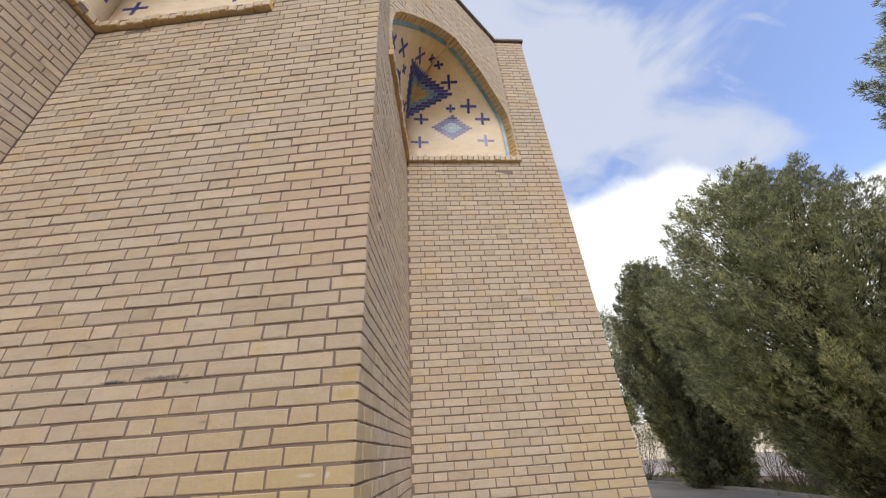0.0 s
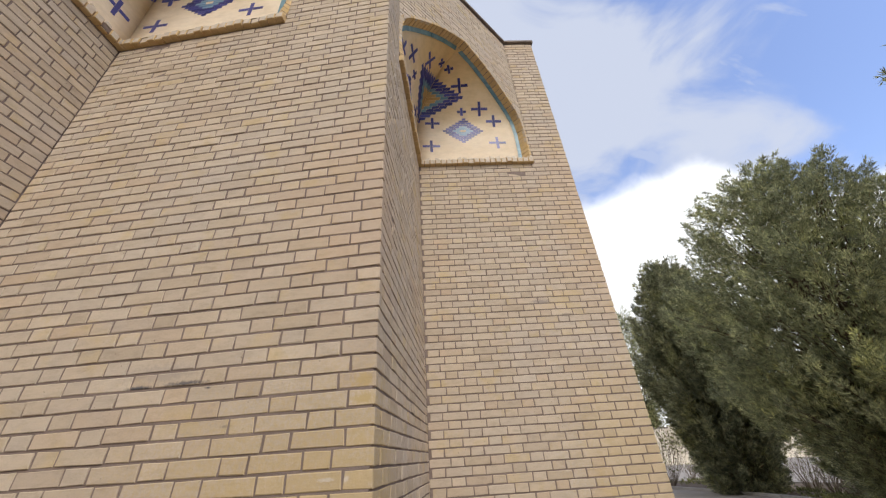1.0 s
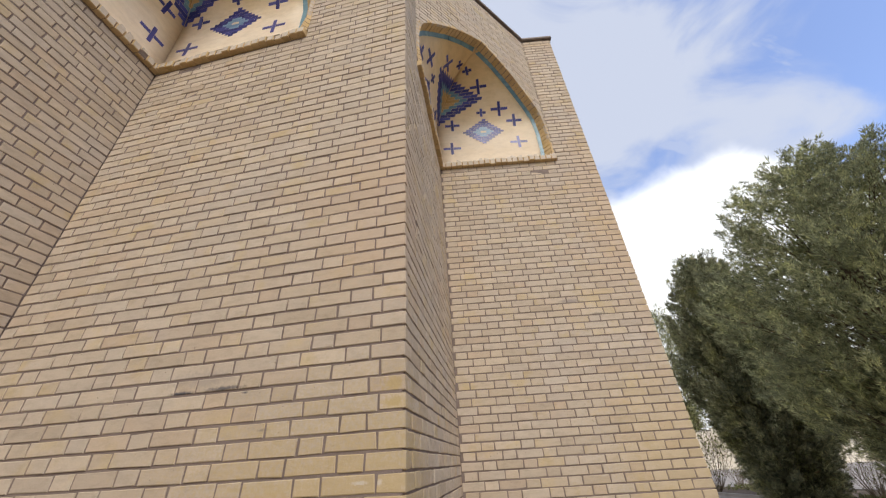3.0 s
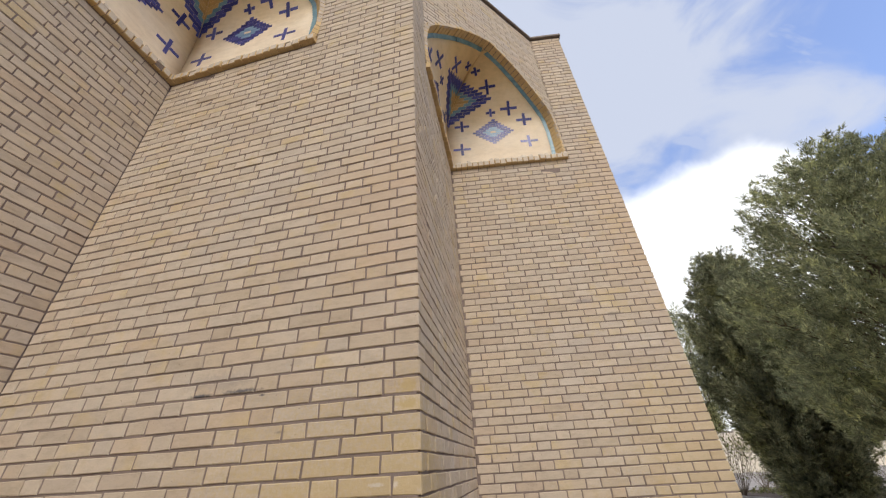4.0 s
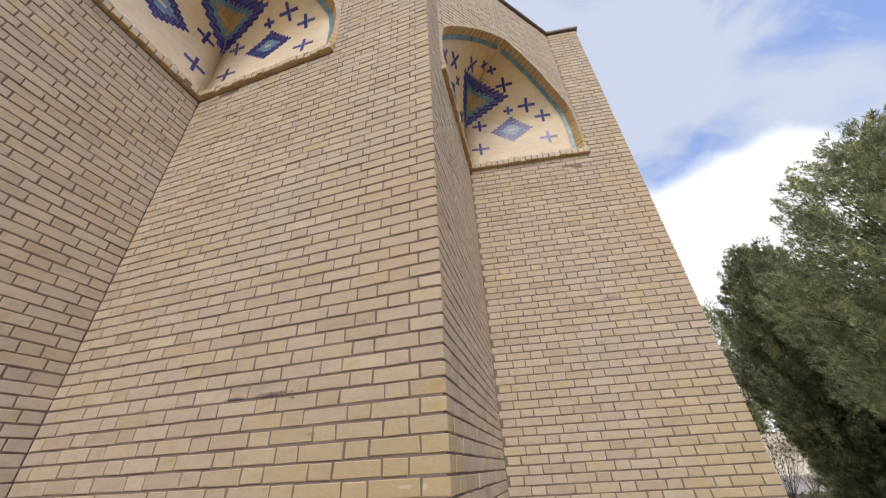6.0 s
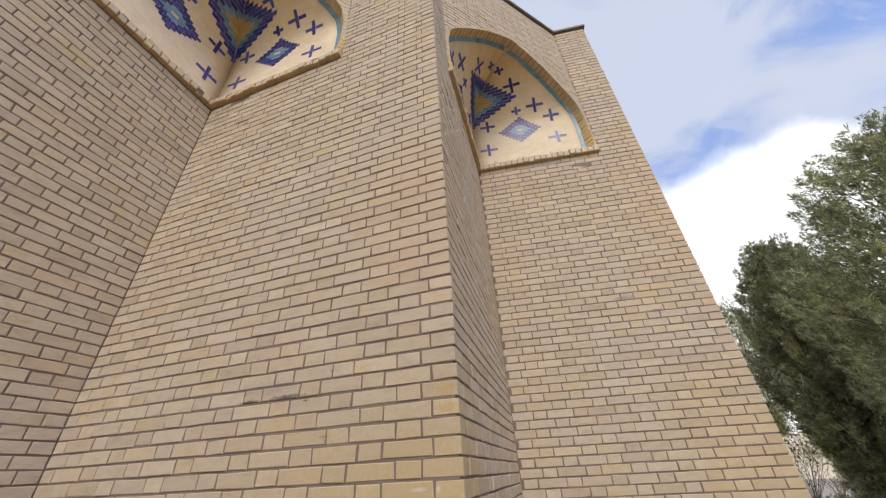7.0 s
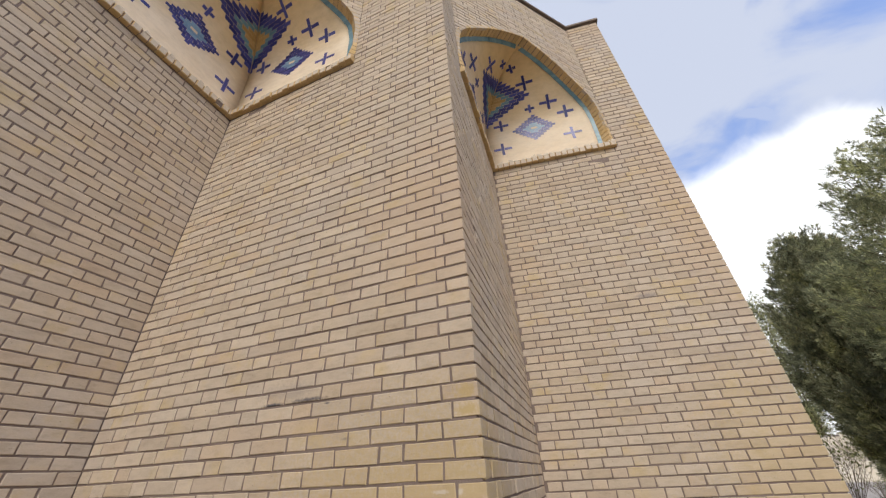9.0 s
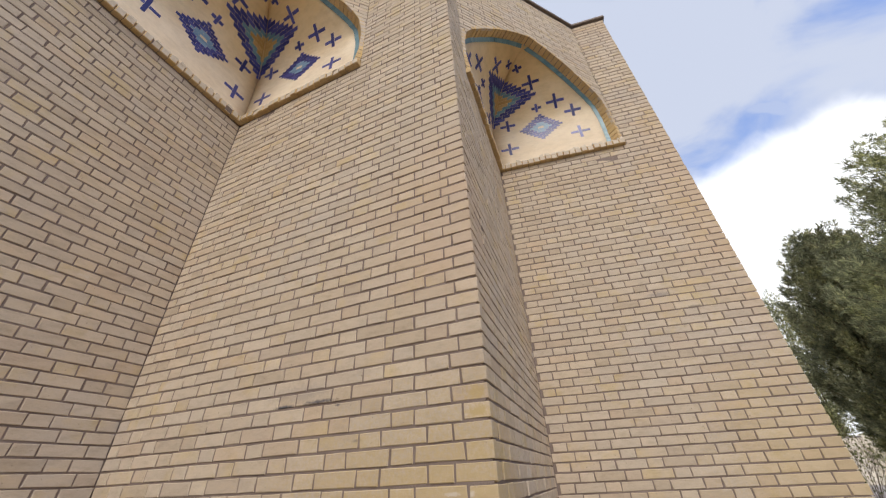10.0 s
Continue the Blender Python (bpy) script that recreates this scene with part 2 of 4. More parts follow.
def brick_shape(q, depth=0.03, rng=random):
    """A brick from four front corners (u, z), anticlockwise: chamfered front, open back. In (u, z, out)."""
    cu, cz = sum(p[0] for p in q) / 4, sum(p[1] for p in q) / 4
    out = rng.gauss(0, 0.0011)
    tip = [rng.gauss(0, 0.0007) for _ in range(4)]
    jit = [(p[0] + rng.gauss(0, 0.0016), p[1] + rng.gauss(0, 0.0012)) for p in q]
    v = []
    for i, (u, z) in enumerate(jit):
        v.append((u, z, out - depth))
    for i, (u, z) in enumerate(jit):
        v.append((u, z, out - CHAM + tip[i]))
    k = CHAM * rng.uniform(0.7, 1.7)
    if rng.random() < 0.10:
        c = rng.randrange(4)
        u, z = jit[c]
        jit[c] = (u + (0.006 if u < cu else -0.006) * rng.random(), z + (0.005 if z < cz else -0.005) * rng.random())
    for i, (u, z) in enumerate(jit):
        su, sz = (1 if u < cu else -1), (1 if z < cz else -1)
        v.append((u + su * min(k, abs(u - cu)), z + sz * min(k, abs(z - cz)), out + tip[i]))
    f = [(8, 9, 10, 11)]
    for i in range(4):
        j = (i + 1) % 4
        f.append((i, j, 4 + j, 4 + i))
        f.append((4 + i, 4 + j, 8 + j, 8 + i))
    return v, f


def courses(u0, u1, k0, k1, header_first, rng, ztop=None, lead=0.105):
    """Flemish bond between u0 and u1, counted from an edge at u = 0: rows of (k, ua, ub)."""
    rows = []
    for k in range(k0, k1):
        u = 0.0
        first = True
        head = (k % 2 == 1) == header_first
        wide = 0.105 if head else 0.151
        while u < u1 - 0.004:
            a = u + (0 if first else JOINT / 2)
            nxt = u + wide + (JOINT / 2 if first else JOINT)
            b = nxt - JOINT / 2
            a2, b2 = max(a, u0), min(b, u1)
            if b2 - a2 > 0.012:
                rows.append((k, a2, b2))
            u = nxt
            if first:
                first = False
                wide = 0.2035 if head else 0.1005
            else:
                wide = 0.1005 if wide > 0.15 else 0.2035
    return rows


class Plane:
    """A wall face: origin, direction along u, and the outward normal."""
    def __init__(self, o, d, nrm):
        self.o, self.d, self.n = Vector((*o, 0)), Vector((*d, 0)).normalized(), Vector((*nrm, 0)).normalized()
        self.flip = self.d.cross(Vector((0, 0, 1))).dot(self.n) < 0

    def at(self, u, z, out=0.0):
        return self.o + self.d * u + self.n * out + Vector((0, 0, z))


def lay(plane, quads, parent, near, rng, mat=None, limit=300):
    """Lays bricks: the `limit` nearest to the plan point `near` as parts, the rest as one mesh."""
    mat = mat or M_BRICK
    made = []
    for q in quads:
        cu, cz = sum(p[0] for p in q) / 4, sum(p[1] for p in q) / 4
        made.append(((plane.at(cu, cz) - near).length, q, cu, cz))
    made.sort(key=lambda e: e[0])
    for dist, q, cu, cz in made[:limit]:
        v, f = brick_shape(q, rng=rng)
        f = [t[::-1] for t in f] if plane.flip else f
        c0 = plane.at(cu, cz)
        ob = mesh_object("brick", [plane.at(*p) - c0 for p in v], f, mat, parent)
        ob.location = c0
    rest_v, rest_f = [], []
    for dist, q, cu, cz in made[limit:]:
        v, f = brick_shape(q, rng=rng)
        f = [t[::-1] for t in f] if plane.flip else f
        k = len(rest_v)
        rest_v += [plane.at(*p) for p in v]
        rest_f += [tuple(k + i for i in t) for t in f]
    if rest_v:
        ob = mesh_object("upper_bricks", rest_v, rest_f, mat, parent)
        ob["kind"] = "stuff"


def quad(k, a, b, phase=0.0):
    z = Z0 + phase + k * C
    return [(a, z + BED / 2), (b, z + BED / 2), (b, z + C - BED / 2), (a, z + C - BED / 2)]


# ---- plan of the building ----
E_A = Vector((0.0, 0.0))                       # outer edge between wall A and its return
C_LA = Vector((-2.346, 0.0))                   # inner corner
E_B = Vector((1.765, 2.139))                   # outer edge of wall B
ANG_B = radians(8.49)
D_B = Vector((math.cos(ANG_B), math.sin(ANG_B)))
C_RB = E_B - D_B * 1.894                       # inner corner
LEN_R = C_RB.length
D_R = C_RB.normalized()
Z_LEDGE = Z0 + 3.167
Z_TOP = Z0 + 5.80
K_TOP = int((Z_TOP - Z0) / C)
K_LEDGE = int(round((Z_LEDGE - Z0) / C))
NEAR = Vector((0.2, 0.0, 1.7))

wall_a = tagged(new("wall_1"), "buff brick wall laid in Flemish bond with raked joints", "wall", kind="structure")
wall_l = tagged(new("wall_2"), "buff brick side wall meeting its neighbour in an inner corner", "wall", kind="structure")
wall_r = tagged(new("wall_3"), "buff brick return wall seen at a steep angle", "wall", kind="structure")
wall_b = tagged(new("wall_4"), "buff brick wall in Flemish bond beside the conifers", "wall", kind="structure")

P_A = Plane(E_A, (-1, 0), (0, -1))
P_L = Plane(C_LA, (0, -1), (1, 0))
P_R = Plane(E_A, D_R, (D_R.y, -D_R.x))
P_B = Plane(E_B, -D_B, (D_B.y, -D_B.x))


def solid(name, poly, z0, z1, mat, parent, label=""):
    v, f = prism(poly, z0, z1)
    return mesh_object(name, v, f, mat, parent, label)


def backing(plane, u0, u1, z0, z1, parent, thick=0.22):
    a, b = plane.at(u0, 0, -DEEP), plane.at(u1, 0, -DEEP)
    c, d = plane.at(u1, 0, -thick), plane.at(u0, 0, -thick)
    poly = [(p.x, p.y) for p in (a, b, c, d)]
    area = sum(poly[i][0] * poly[(i + 1) % 4][1] - poly[(i + 1) % 4][0] * poly[i][1] for i in range(4))
    if area < 0:
        poly.reverse()
    solid("mortar", poly, z0, z1, M_MORTAR, parent)


S_A, S_L, S_R, S_B = 0.869, 1.46, 0.468, 0.448     # where each ledge ends, along its wall
rng = random.Random(7)
W_A, W_B = 2.346, 1.894
L_LEN = 5.2
backing(P_A, 0.04, W_A + 0.15, -0.2, Z_LEDGE, wall_a)
backing(P_A, 0.04, S_A, Z_LEDGE, Z_TOP, wall_a)
backing(P_R, 0.04, LEN_R + 0.15, -0.2, Z_LEDGE, wall_r)
backing(P_R, 0.04, S_R, Z_LEDGE, Z_TOP, wall_r)
backing(P_B, 0.04, W_B + 0.15, -0.2, Z_LEDGE, wall_b)
backing(P_B, 0.04, S_B, Z_LEDGE, Z_TOP, wall_b)
backing(P_L, -0.15, L_LEN, -0.2, Z_LEDGE, wall_l)
backing(P_L, S_L, L_LEN, Z_LEDGE, Z_TOP, wall_l)



def corner_strip(plane, z0, z1, parent):
    """Mortar close behind an outer edge, in the thickness of the bricks."""
    pts = [plane.at(u, 0, o) for u, o in ((0.013, -DEEP), (0.04, -DEEP), (0.04, -0.034), (0.013, -0.034))]
    poly = [(p.x, p.y) for p in pts]
    if (pts[1] - pts[0]).cross(pts[2] - pts[1]).z < 0:
        poly.reverse()
    solid("mortar", poly, z0, z1, M_MORTAR, parent)


for pl, th in ((P_A, wall_a), (P_R, wall_r), (P_B, wall_b)):
    corner_strip(pl, -0.2, Z_TOP, th)
PH_B = 0.02


def wall_bricks(plane, parent, length, ledge_u, header_first, phase, k0=-22, lead=0.0):
    q = [quad(k, a, b, phase) for k, a, b in courses(lead, length - 0.004, k0, K_LEDGE, header_first, rng)]
    q += [quad(k, a, b, phase) for k, a, b in courses(lead, ledge_u, K_LEDGE, K_TOP, header_first, rng)]
    lay(plane, q, parent, NEAR, rng)


wall_bricks(P_A, wall_a, W_A, S_A, True, 0.0)
wall_bricks(P_R, wall_r, LEN_R, S_R, False, 0.0, lead=0.014)
wall_bricks(P_B, wall_b, W_B, S_B, True, PH_B)
q = [quad(k, a, b) for k, a, b in courses(0.004, L_LEN, -22, K_LEDGE, True, rng)]
q += [quad(k, a, b) for k, a, b in courses(S_L, L_LEN, K_LEDGE, K_TOP, True, rng)]
lay(P_L, q, wall_l, NEAR, rng)


# ---- corner vaults over the recesses ----


def vault_plaster():
    """Buff plaster, mixed towards ochre in uneven patches higher up."""
    m, n, l, b = material("buff_plaster", 0.72, 0.35)
    c = ramp(n, l, noise_node(n, l, 2.5, 5.0, 0.62), [(0.32, (0.76, 0.61, 0.42)), (0.68, (0.85, 0.72, 0.54))])
    z = n.new("ShaderNodeSeparateXYZ")
    l.new(n.new("ShaderNodeNewGeometry").outputs["Position"], z.inputs[0])
    up = math_node(n, l, "ADD", z.outputs["Z"], math_node(n, l, "MULTIPLY", noise_node(n, l, 1.6, 5.0, 0.6), 1.1))
    up = math_node(n, l, "SUBTRACT", up, 5.6)
    c = mixed(n, l, ramp(n, l, up, [(0.15, (0, 0, 0)), (0.95, (0.9, 0.9, 0.9))]), c, (0.78, 0.56, 0.27))
    c = mixed(n, l, 0.5, c, ramp(n, l, noise_node(n, l, 9.0, 6.0, 0.7, size=(1, 1, 2.2)), [(0.35, (0.80, 0.79, 0.77)), (0.58, (1, 1, 1))]), "MULTIPLY")
    l.new(c, b.inputs["Base Color"])
    bump(n, l, b, noise_node(n, l, 45.0, 5.0, 0.7), 0.3, 0.003)
    return m


def glaze(name, dark, light):
    m, n, l, b = material(name, 0.38, 0.45)
    r = piece_random(n, l)
    c = ramp(n, l, r, [(0.0, dark), (1.0, light)])
    c = mixed(n, l, 0.5, c, ramp(n, l, noise_node(n, l, 30.0, 4.0), [(0.3, (0.75, 0.75, 0.78)), (0.7, (1.1, 1.1, 1.1))]), "MULTIPLY")
    l.new(c, b.inputs["Base Color"])
    return m


M_PLASTER = vault_plaster()
M_NAVY = glaze("navy_glaze", (0.026, 0.027, 0.150), (0.085, 0.088, 0.300))
M_TEAL = glaze("turquoise_glaze", (0.12, 0.24, 0.29), (0.20, 0.34, 0.38))
M_SKYB = glaze("pale_blue_glaze", (0.17, 0.29, 0.42), (0.26, 0.40, 0.52))
M_OCHRE = glaze("ochre_glaze", (0.50, 0.30, 0.10), (0.60, 0.38, 0.15))

ARCH_Z = [0.0, 0.28, 0.58, 0.80, 0.93, 1.06, 1.26, 1.41, 1.51]      # above the ledge's underside
ARCH_W = [0.93, 0.965, 0.965, 0.93, 0.85, 0.72, 0.49, 0.25, 0.0]    # half width, as a share of half the chord
SOFFIT = 0.115


def smooth_arch():
    """The arch's profile, rounded: (height, share)."""
    zs = np.linspace(0.0, ARCH_Z[-1], 200)
    ws = np.interp(zs, ARCH_Z, ARCH_W)
    ker = np.hanning(17)
    pad = np.concatenate([np.full(8, ws[0]), ws, -ws[-9:-1][::-1]])
    ws = np.convolve(pad, ker / ker.sum(), "valid")
    ws[-1] = 0.0
    return zs, np.maximum(ws, 0.0)


PROF_Z, PROF_W = smooth_arch()
ARC = np.concatenate([[0], np.cumsum(np.hypot(np.diff(PROF_Z), np.diff(PROF_W) * 0.72))])


def share(h):
    return float(np.interp(h, PROF_Z, PROF_W))


class Vault:
    """A two-faced vault over a corner: faces 0 and 1 rise from the walls and meet in a crease."""
    def __init__(self, corner, e0, e1):
        self.c, self.e = Vector(corner), (Vector(e0), Vector(e1))
        self.m0 = (self.e[0] + self.e[1]) / 2
        self.half = (self.e[1] - self.e[0]).length / 2
        self.ch = (self.e[1] - self.e[0]).normalized()
        n = Vector((-self.ch.y, self.ch.x))
        self.n = n if n.dot(self.c - self.m0) > 0 else -n      # points back into the corner
        self.m = self.m0 + self.n * SOFFIT

    def ends(self, face, h):
        w = share(h)
        cz = self.m + (self.c - self.m) * (w / PROF_W[0]) ** 0.65
        ez = self.m + self.ch * (self.half * w * (1 if face else -1))
        return cz, ez

    def point(self, face, s, h, ref=None):
        """s metres along the face from the crease, h above the ledge; with ref, plumb with the crease's place at that height."""
        cz, ez = self.ends(face, h)
        d = (ez - cz).normalized() if (ez - cz).length > 0.02 else (self.e[face] - self.c).normalized()
        if ref is not None:
            s = s + (self.ends(face, ref)[0] - cz).dot(d)
        q = cz + d * s
        return Vector((q.x, q.y, Z_LEDGE + h))

    def normal(self, face, h):
        d = (self.e[face] - self.c).normalized()
        up = self.point(face, 0.3, h + 0.01) - self.point(face, 0.3, h - 0.01)
        a = (self.ends(face, 0.4)[1] - self.ends(face, 0.4)[0]).normalized()
        up = up - Vector((a.x, a.y, 0)) * up.dot(Vector((a.x, a.y, 0)))
        n = Vector((a.x, a.y, 0)).cross(up).normalized()
        toward = Vector((-self.n.x, -self.n.y, -0.3))
        return n if n.dot(toward) > 0 else -n

    def rise(self, h, da):
        """The height reached from h by going da metres up the curve of the face."""
        a = np.interp(h, PROF_Z, ARC)
        return float(np.interp(a + da, ARC, PROF_Z))


def tile(v, face, s0, s1, h0, h1, mat, parent, name="tile", ref=None):
    """A glazed tile, 5 mm proud of the plaster, from s0..s1 along and h0..h1 up."""
    pts = []
    for out in (-0.004, 0.0018):
        for s, h in ((s0, h0), (s1, h0), (s1, h1), (s0, h1)):
            pts.append(v.point(face, s, h, ref) + v.normal(face, (h0 + h1) / 2) * out)
    c0 = sum(pts, Vector()) / 8
    f = [(4, 5, 6, 7), (3, 2, 1, 0)] + [(i, (i + 1) % 4, 4 + (i + 1) % 4, 4 + i) for i in range(4)]
    if (pts[5] - pts[4]).cross(pts[6] - pts[5]).dot(v.normal(face, (h0 + h1) / 2)) < 0:
        f = [t[::-1] for t in f]
    ob = mesh_object({"navy_glaze": "navy_tile", "turquoise_glaze": "turquoise_tile", "pale_blue_glaze": "pale_blue_tile", "ochre_glaze": "ochre_tile"}.get(mat.name, name), [p - c0 for p in pts], f, mat, parent)
    ob.location = c0
    return ob


def row_of_tiles(v, face, s0, s1, h0, h1, mat, parent, length=0.115, ref=None):
    n = max(1, round((s1 - s0) / length))
    for i in range(n):
        a, b = s0 + (s1 - s0) * i / n, s0 + (s1 - s0) * (i + 1) / n
        tile(v, face, a + 0.0014, b - 0.0014, h0, h1, mat, parent, ref=ref)


def cross(v, face, s, h, size, parent):
    t = 0.019 * (1 if size > 0.08 else 0.95)
    row_of_tiles(v, face, s - size, s - t, v.rise(h, -t), v.rise(h, t), M_NAVY, parent, 0.2, h)
    row_of_tiles(v, face, s + t, s + size, v.rise(h, -t), v.rise(h, t), M_NAVY, parent, 0.2, h)
    row_of_tiles(v, face, s - t, s + t, v.rise(h, -size * 0.92), v.rise(h, size * 0.92), M_NAVY, parent, 0.2, h)


STEP = 0.0335
KSTEP = 0.045


def diamond(v, face, s, h, hw, rows, parent):
    """A stepped diamond: navy border, pale core."""
    for j in range(-rows, rows + 1):
        w = hw * (1 - abs(j) / (rows + 0.6))
        h0, h1 = v.rise(h, (j - 0.5) * STEP + 0.0015), v.rise(h, (j + 0.5) * STEP - 0.0015)
        core = hw * 0.50 * (1 - abs(j) / 3.2) if abs(j) <= 2 else 0
        white = 0.035 if j == 0 else 0
        if core:
            row_of_tiles(v, face, s - w, s - core, h0, h1, M_NAVY, parent, 0.075)
            row_of_tiles(v, face, s + core, s + w, h0, h1, M_NAVY, parent, 0.075)
            if white:
                row_of_tiles(v, face, s - core, s - white, h0, h1, M_SKYB, parent)
                row_of_tiles(v, face, s + white, s + core, h0, h1, M_SKYB, parent)
                tile(v, face, s - white, s + white, h0, h1, M_PLASTER, parent)
            else:
                row_of_tiles(v, face, s - core, s + core, h0, h1, M_SKYB, parent, 0.14)
        else:
            row_of_tiles(v, face, s - w, s + w, h0, h1, M_NAVY, parent, 0.085)


def kite(v, face, parent):
    """Half of the large stepped lozenge that folds over the crease: navy, turquoise, ochre."""
    low, mid, top, wide = 0.80, 1.120, 1.345, 0.52
    a0, am, a1 = (float(np.interp(x, PROF_Z, ARC)) for x in (low, mid, top))
    n0, n1 = round((am - a0) / KSTEP), round((a1 - am) / KSTEP)
    for j in range(n0 + n1):
        aa = a0 + j * KSTEP
        ac = aa + KSTEP / 2
        f = (ac - a0) / (am - a0) if ac < am else (a1 - ac) / (a1 - am)
        w = wide * max(f, 0.06)
        lim = (v.ends(face, float(np.interp(ac, ARC, PROF_Z)))[1] - v.ends(face, float(np.interp(ac, ARC, PROF_Z)))[0]).length - 0.07
        w = min(w, lim)
        h0, h1 = (float(np.interp(x, ARC, PROF_Z)) for x in (aa + 0.0015, aa + KSTEP - 0.0015))
        wt = max(0.0, wide * f - 0.205)
        wo = max(0.0, wide * f - 0.315)
        g = 0.005
        if w - wt > 0.01:
            row_of_tiles(v, face, max(g, wt), w, h0, h1, M_NAVY, parent, 0.10)
        if wt > g and wt - wo > 0.01:
            row_of_tiles(v, face, max(g, wo), wt, h0, h1, M_TEAL, parent, 0.12)
        if wo > 0.012:
            row_of_tiles(v, face, g, wo, h0, h1, M_OCHRE, parent, 0.14)


def plaster_face(v, face, parent):
    verts, faces = [], []
    hs = [float(np.interp(a, ARC, PROF_Z)) for a in np.linspace(0.02, ARC[-1], 52)]
    for h in hs:
        cz, ez = v.ends(face, h)
        for i in range(9):
            q = cz + (ez - cz) * (i / 8)
            verts.append((q.x, q.y, Z_LEDGE + h))
    for j in range(len(hs) - 1):
        for i in range(8):
            k = j * 9 + i
            faces.append((k, k + 1, k + 10, k + 9))
    ob = mesh_object("plaster_face", verts, faces, M_PLASTER, parent, "curved buff plaster vault face")
    p0, p1, p2 = (Vector(verts[k]) for k in (0, 1, 9))
    if (p1 - p0).cross(p2 - p0).dot(v.normal(face, 0.2)) < 0:
        ob.data.flip_normals()
    for p in ob.data.polygons:
        p.use_smooth = True
    md = ob.modifiers.new("thickness", "SOLIDIFY")
    md.thickness, md.offset = 0.05, -1.0
    # turquoise edging along the arch
    for j in range(1, len(hs) - 1):
        cz, ez = v.ends(face, (hs[j] + hs[j + 1]) / 2)
        L = (ez - cz).length
        if L > 0.0:
            L0, L1 = (v.ends(face, hs[j])[1] - v.ends(face, hs[j])[0]).length, (v.ends(face, hs[j + 1])[1] - v.ends(face, hs[j + 1])[0]).length
            wd = 0.040 if hs[j] < 0.85 else 0.046
            nn = v.normal(face, (hs[j] + hs[j + 1]) / 2) * (0.006 if hs[j] < 1.25 else 0.014)
            pts = [v.point(face, s, h) + nn for s, h in ((max(0.0, L0 - wd), hs[j]), (L0 + 0.01, hs[j]), (L1 + 0.01, hs[j + 1]), (max(0.0, L1 - wd), hs[j + 1]))]
            back = [p - nn * 1.6 for p in pts]
            c0 = sum(pts, Vector()) / 4
            f = [(0, 1, 2, 3), (0, 3, 7, 4), (1, 0, 4, 5), (3, 2, 6, 7)]
            if (pts[1] - pts[0]).cross(pts[2] - pts[1]).dot(nn) < 0:
                f = [t[::-1] for t in f]
            o = mesh_object("edging_tile", [p - c0 for p in pts + back], f, M_TEAL, parent)
            o.location = c0


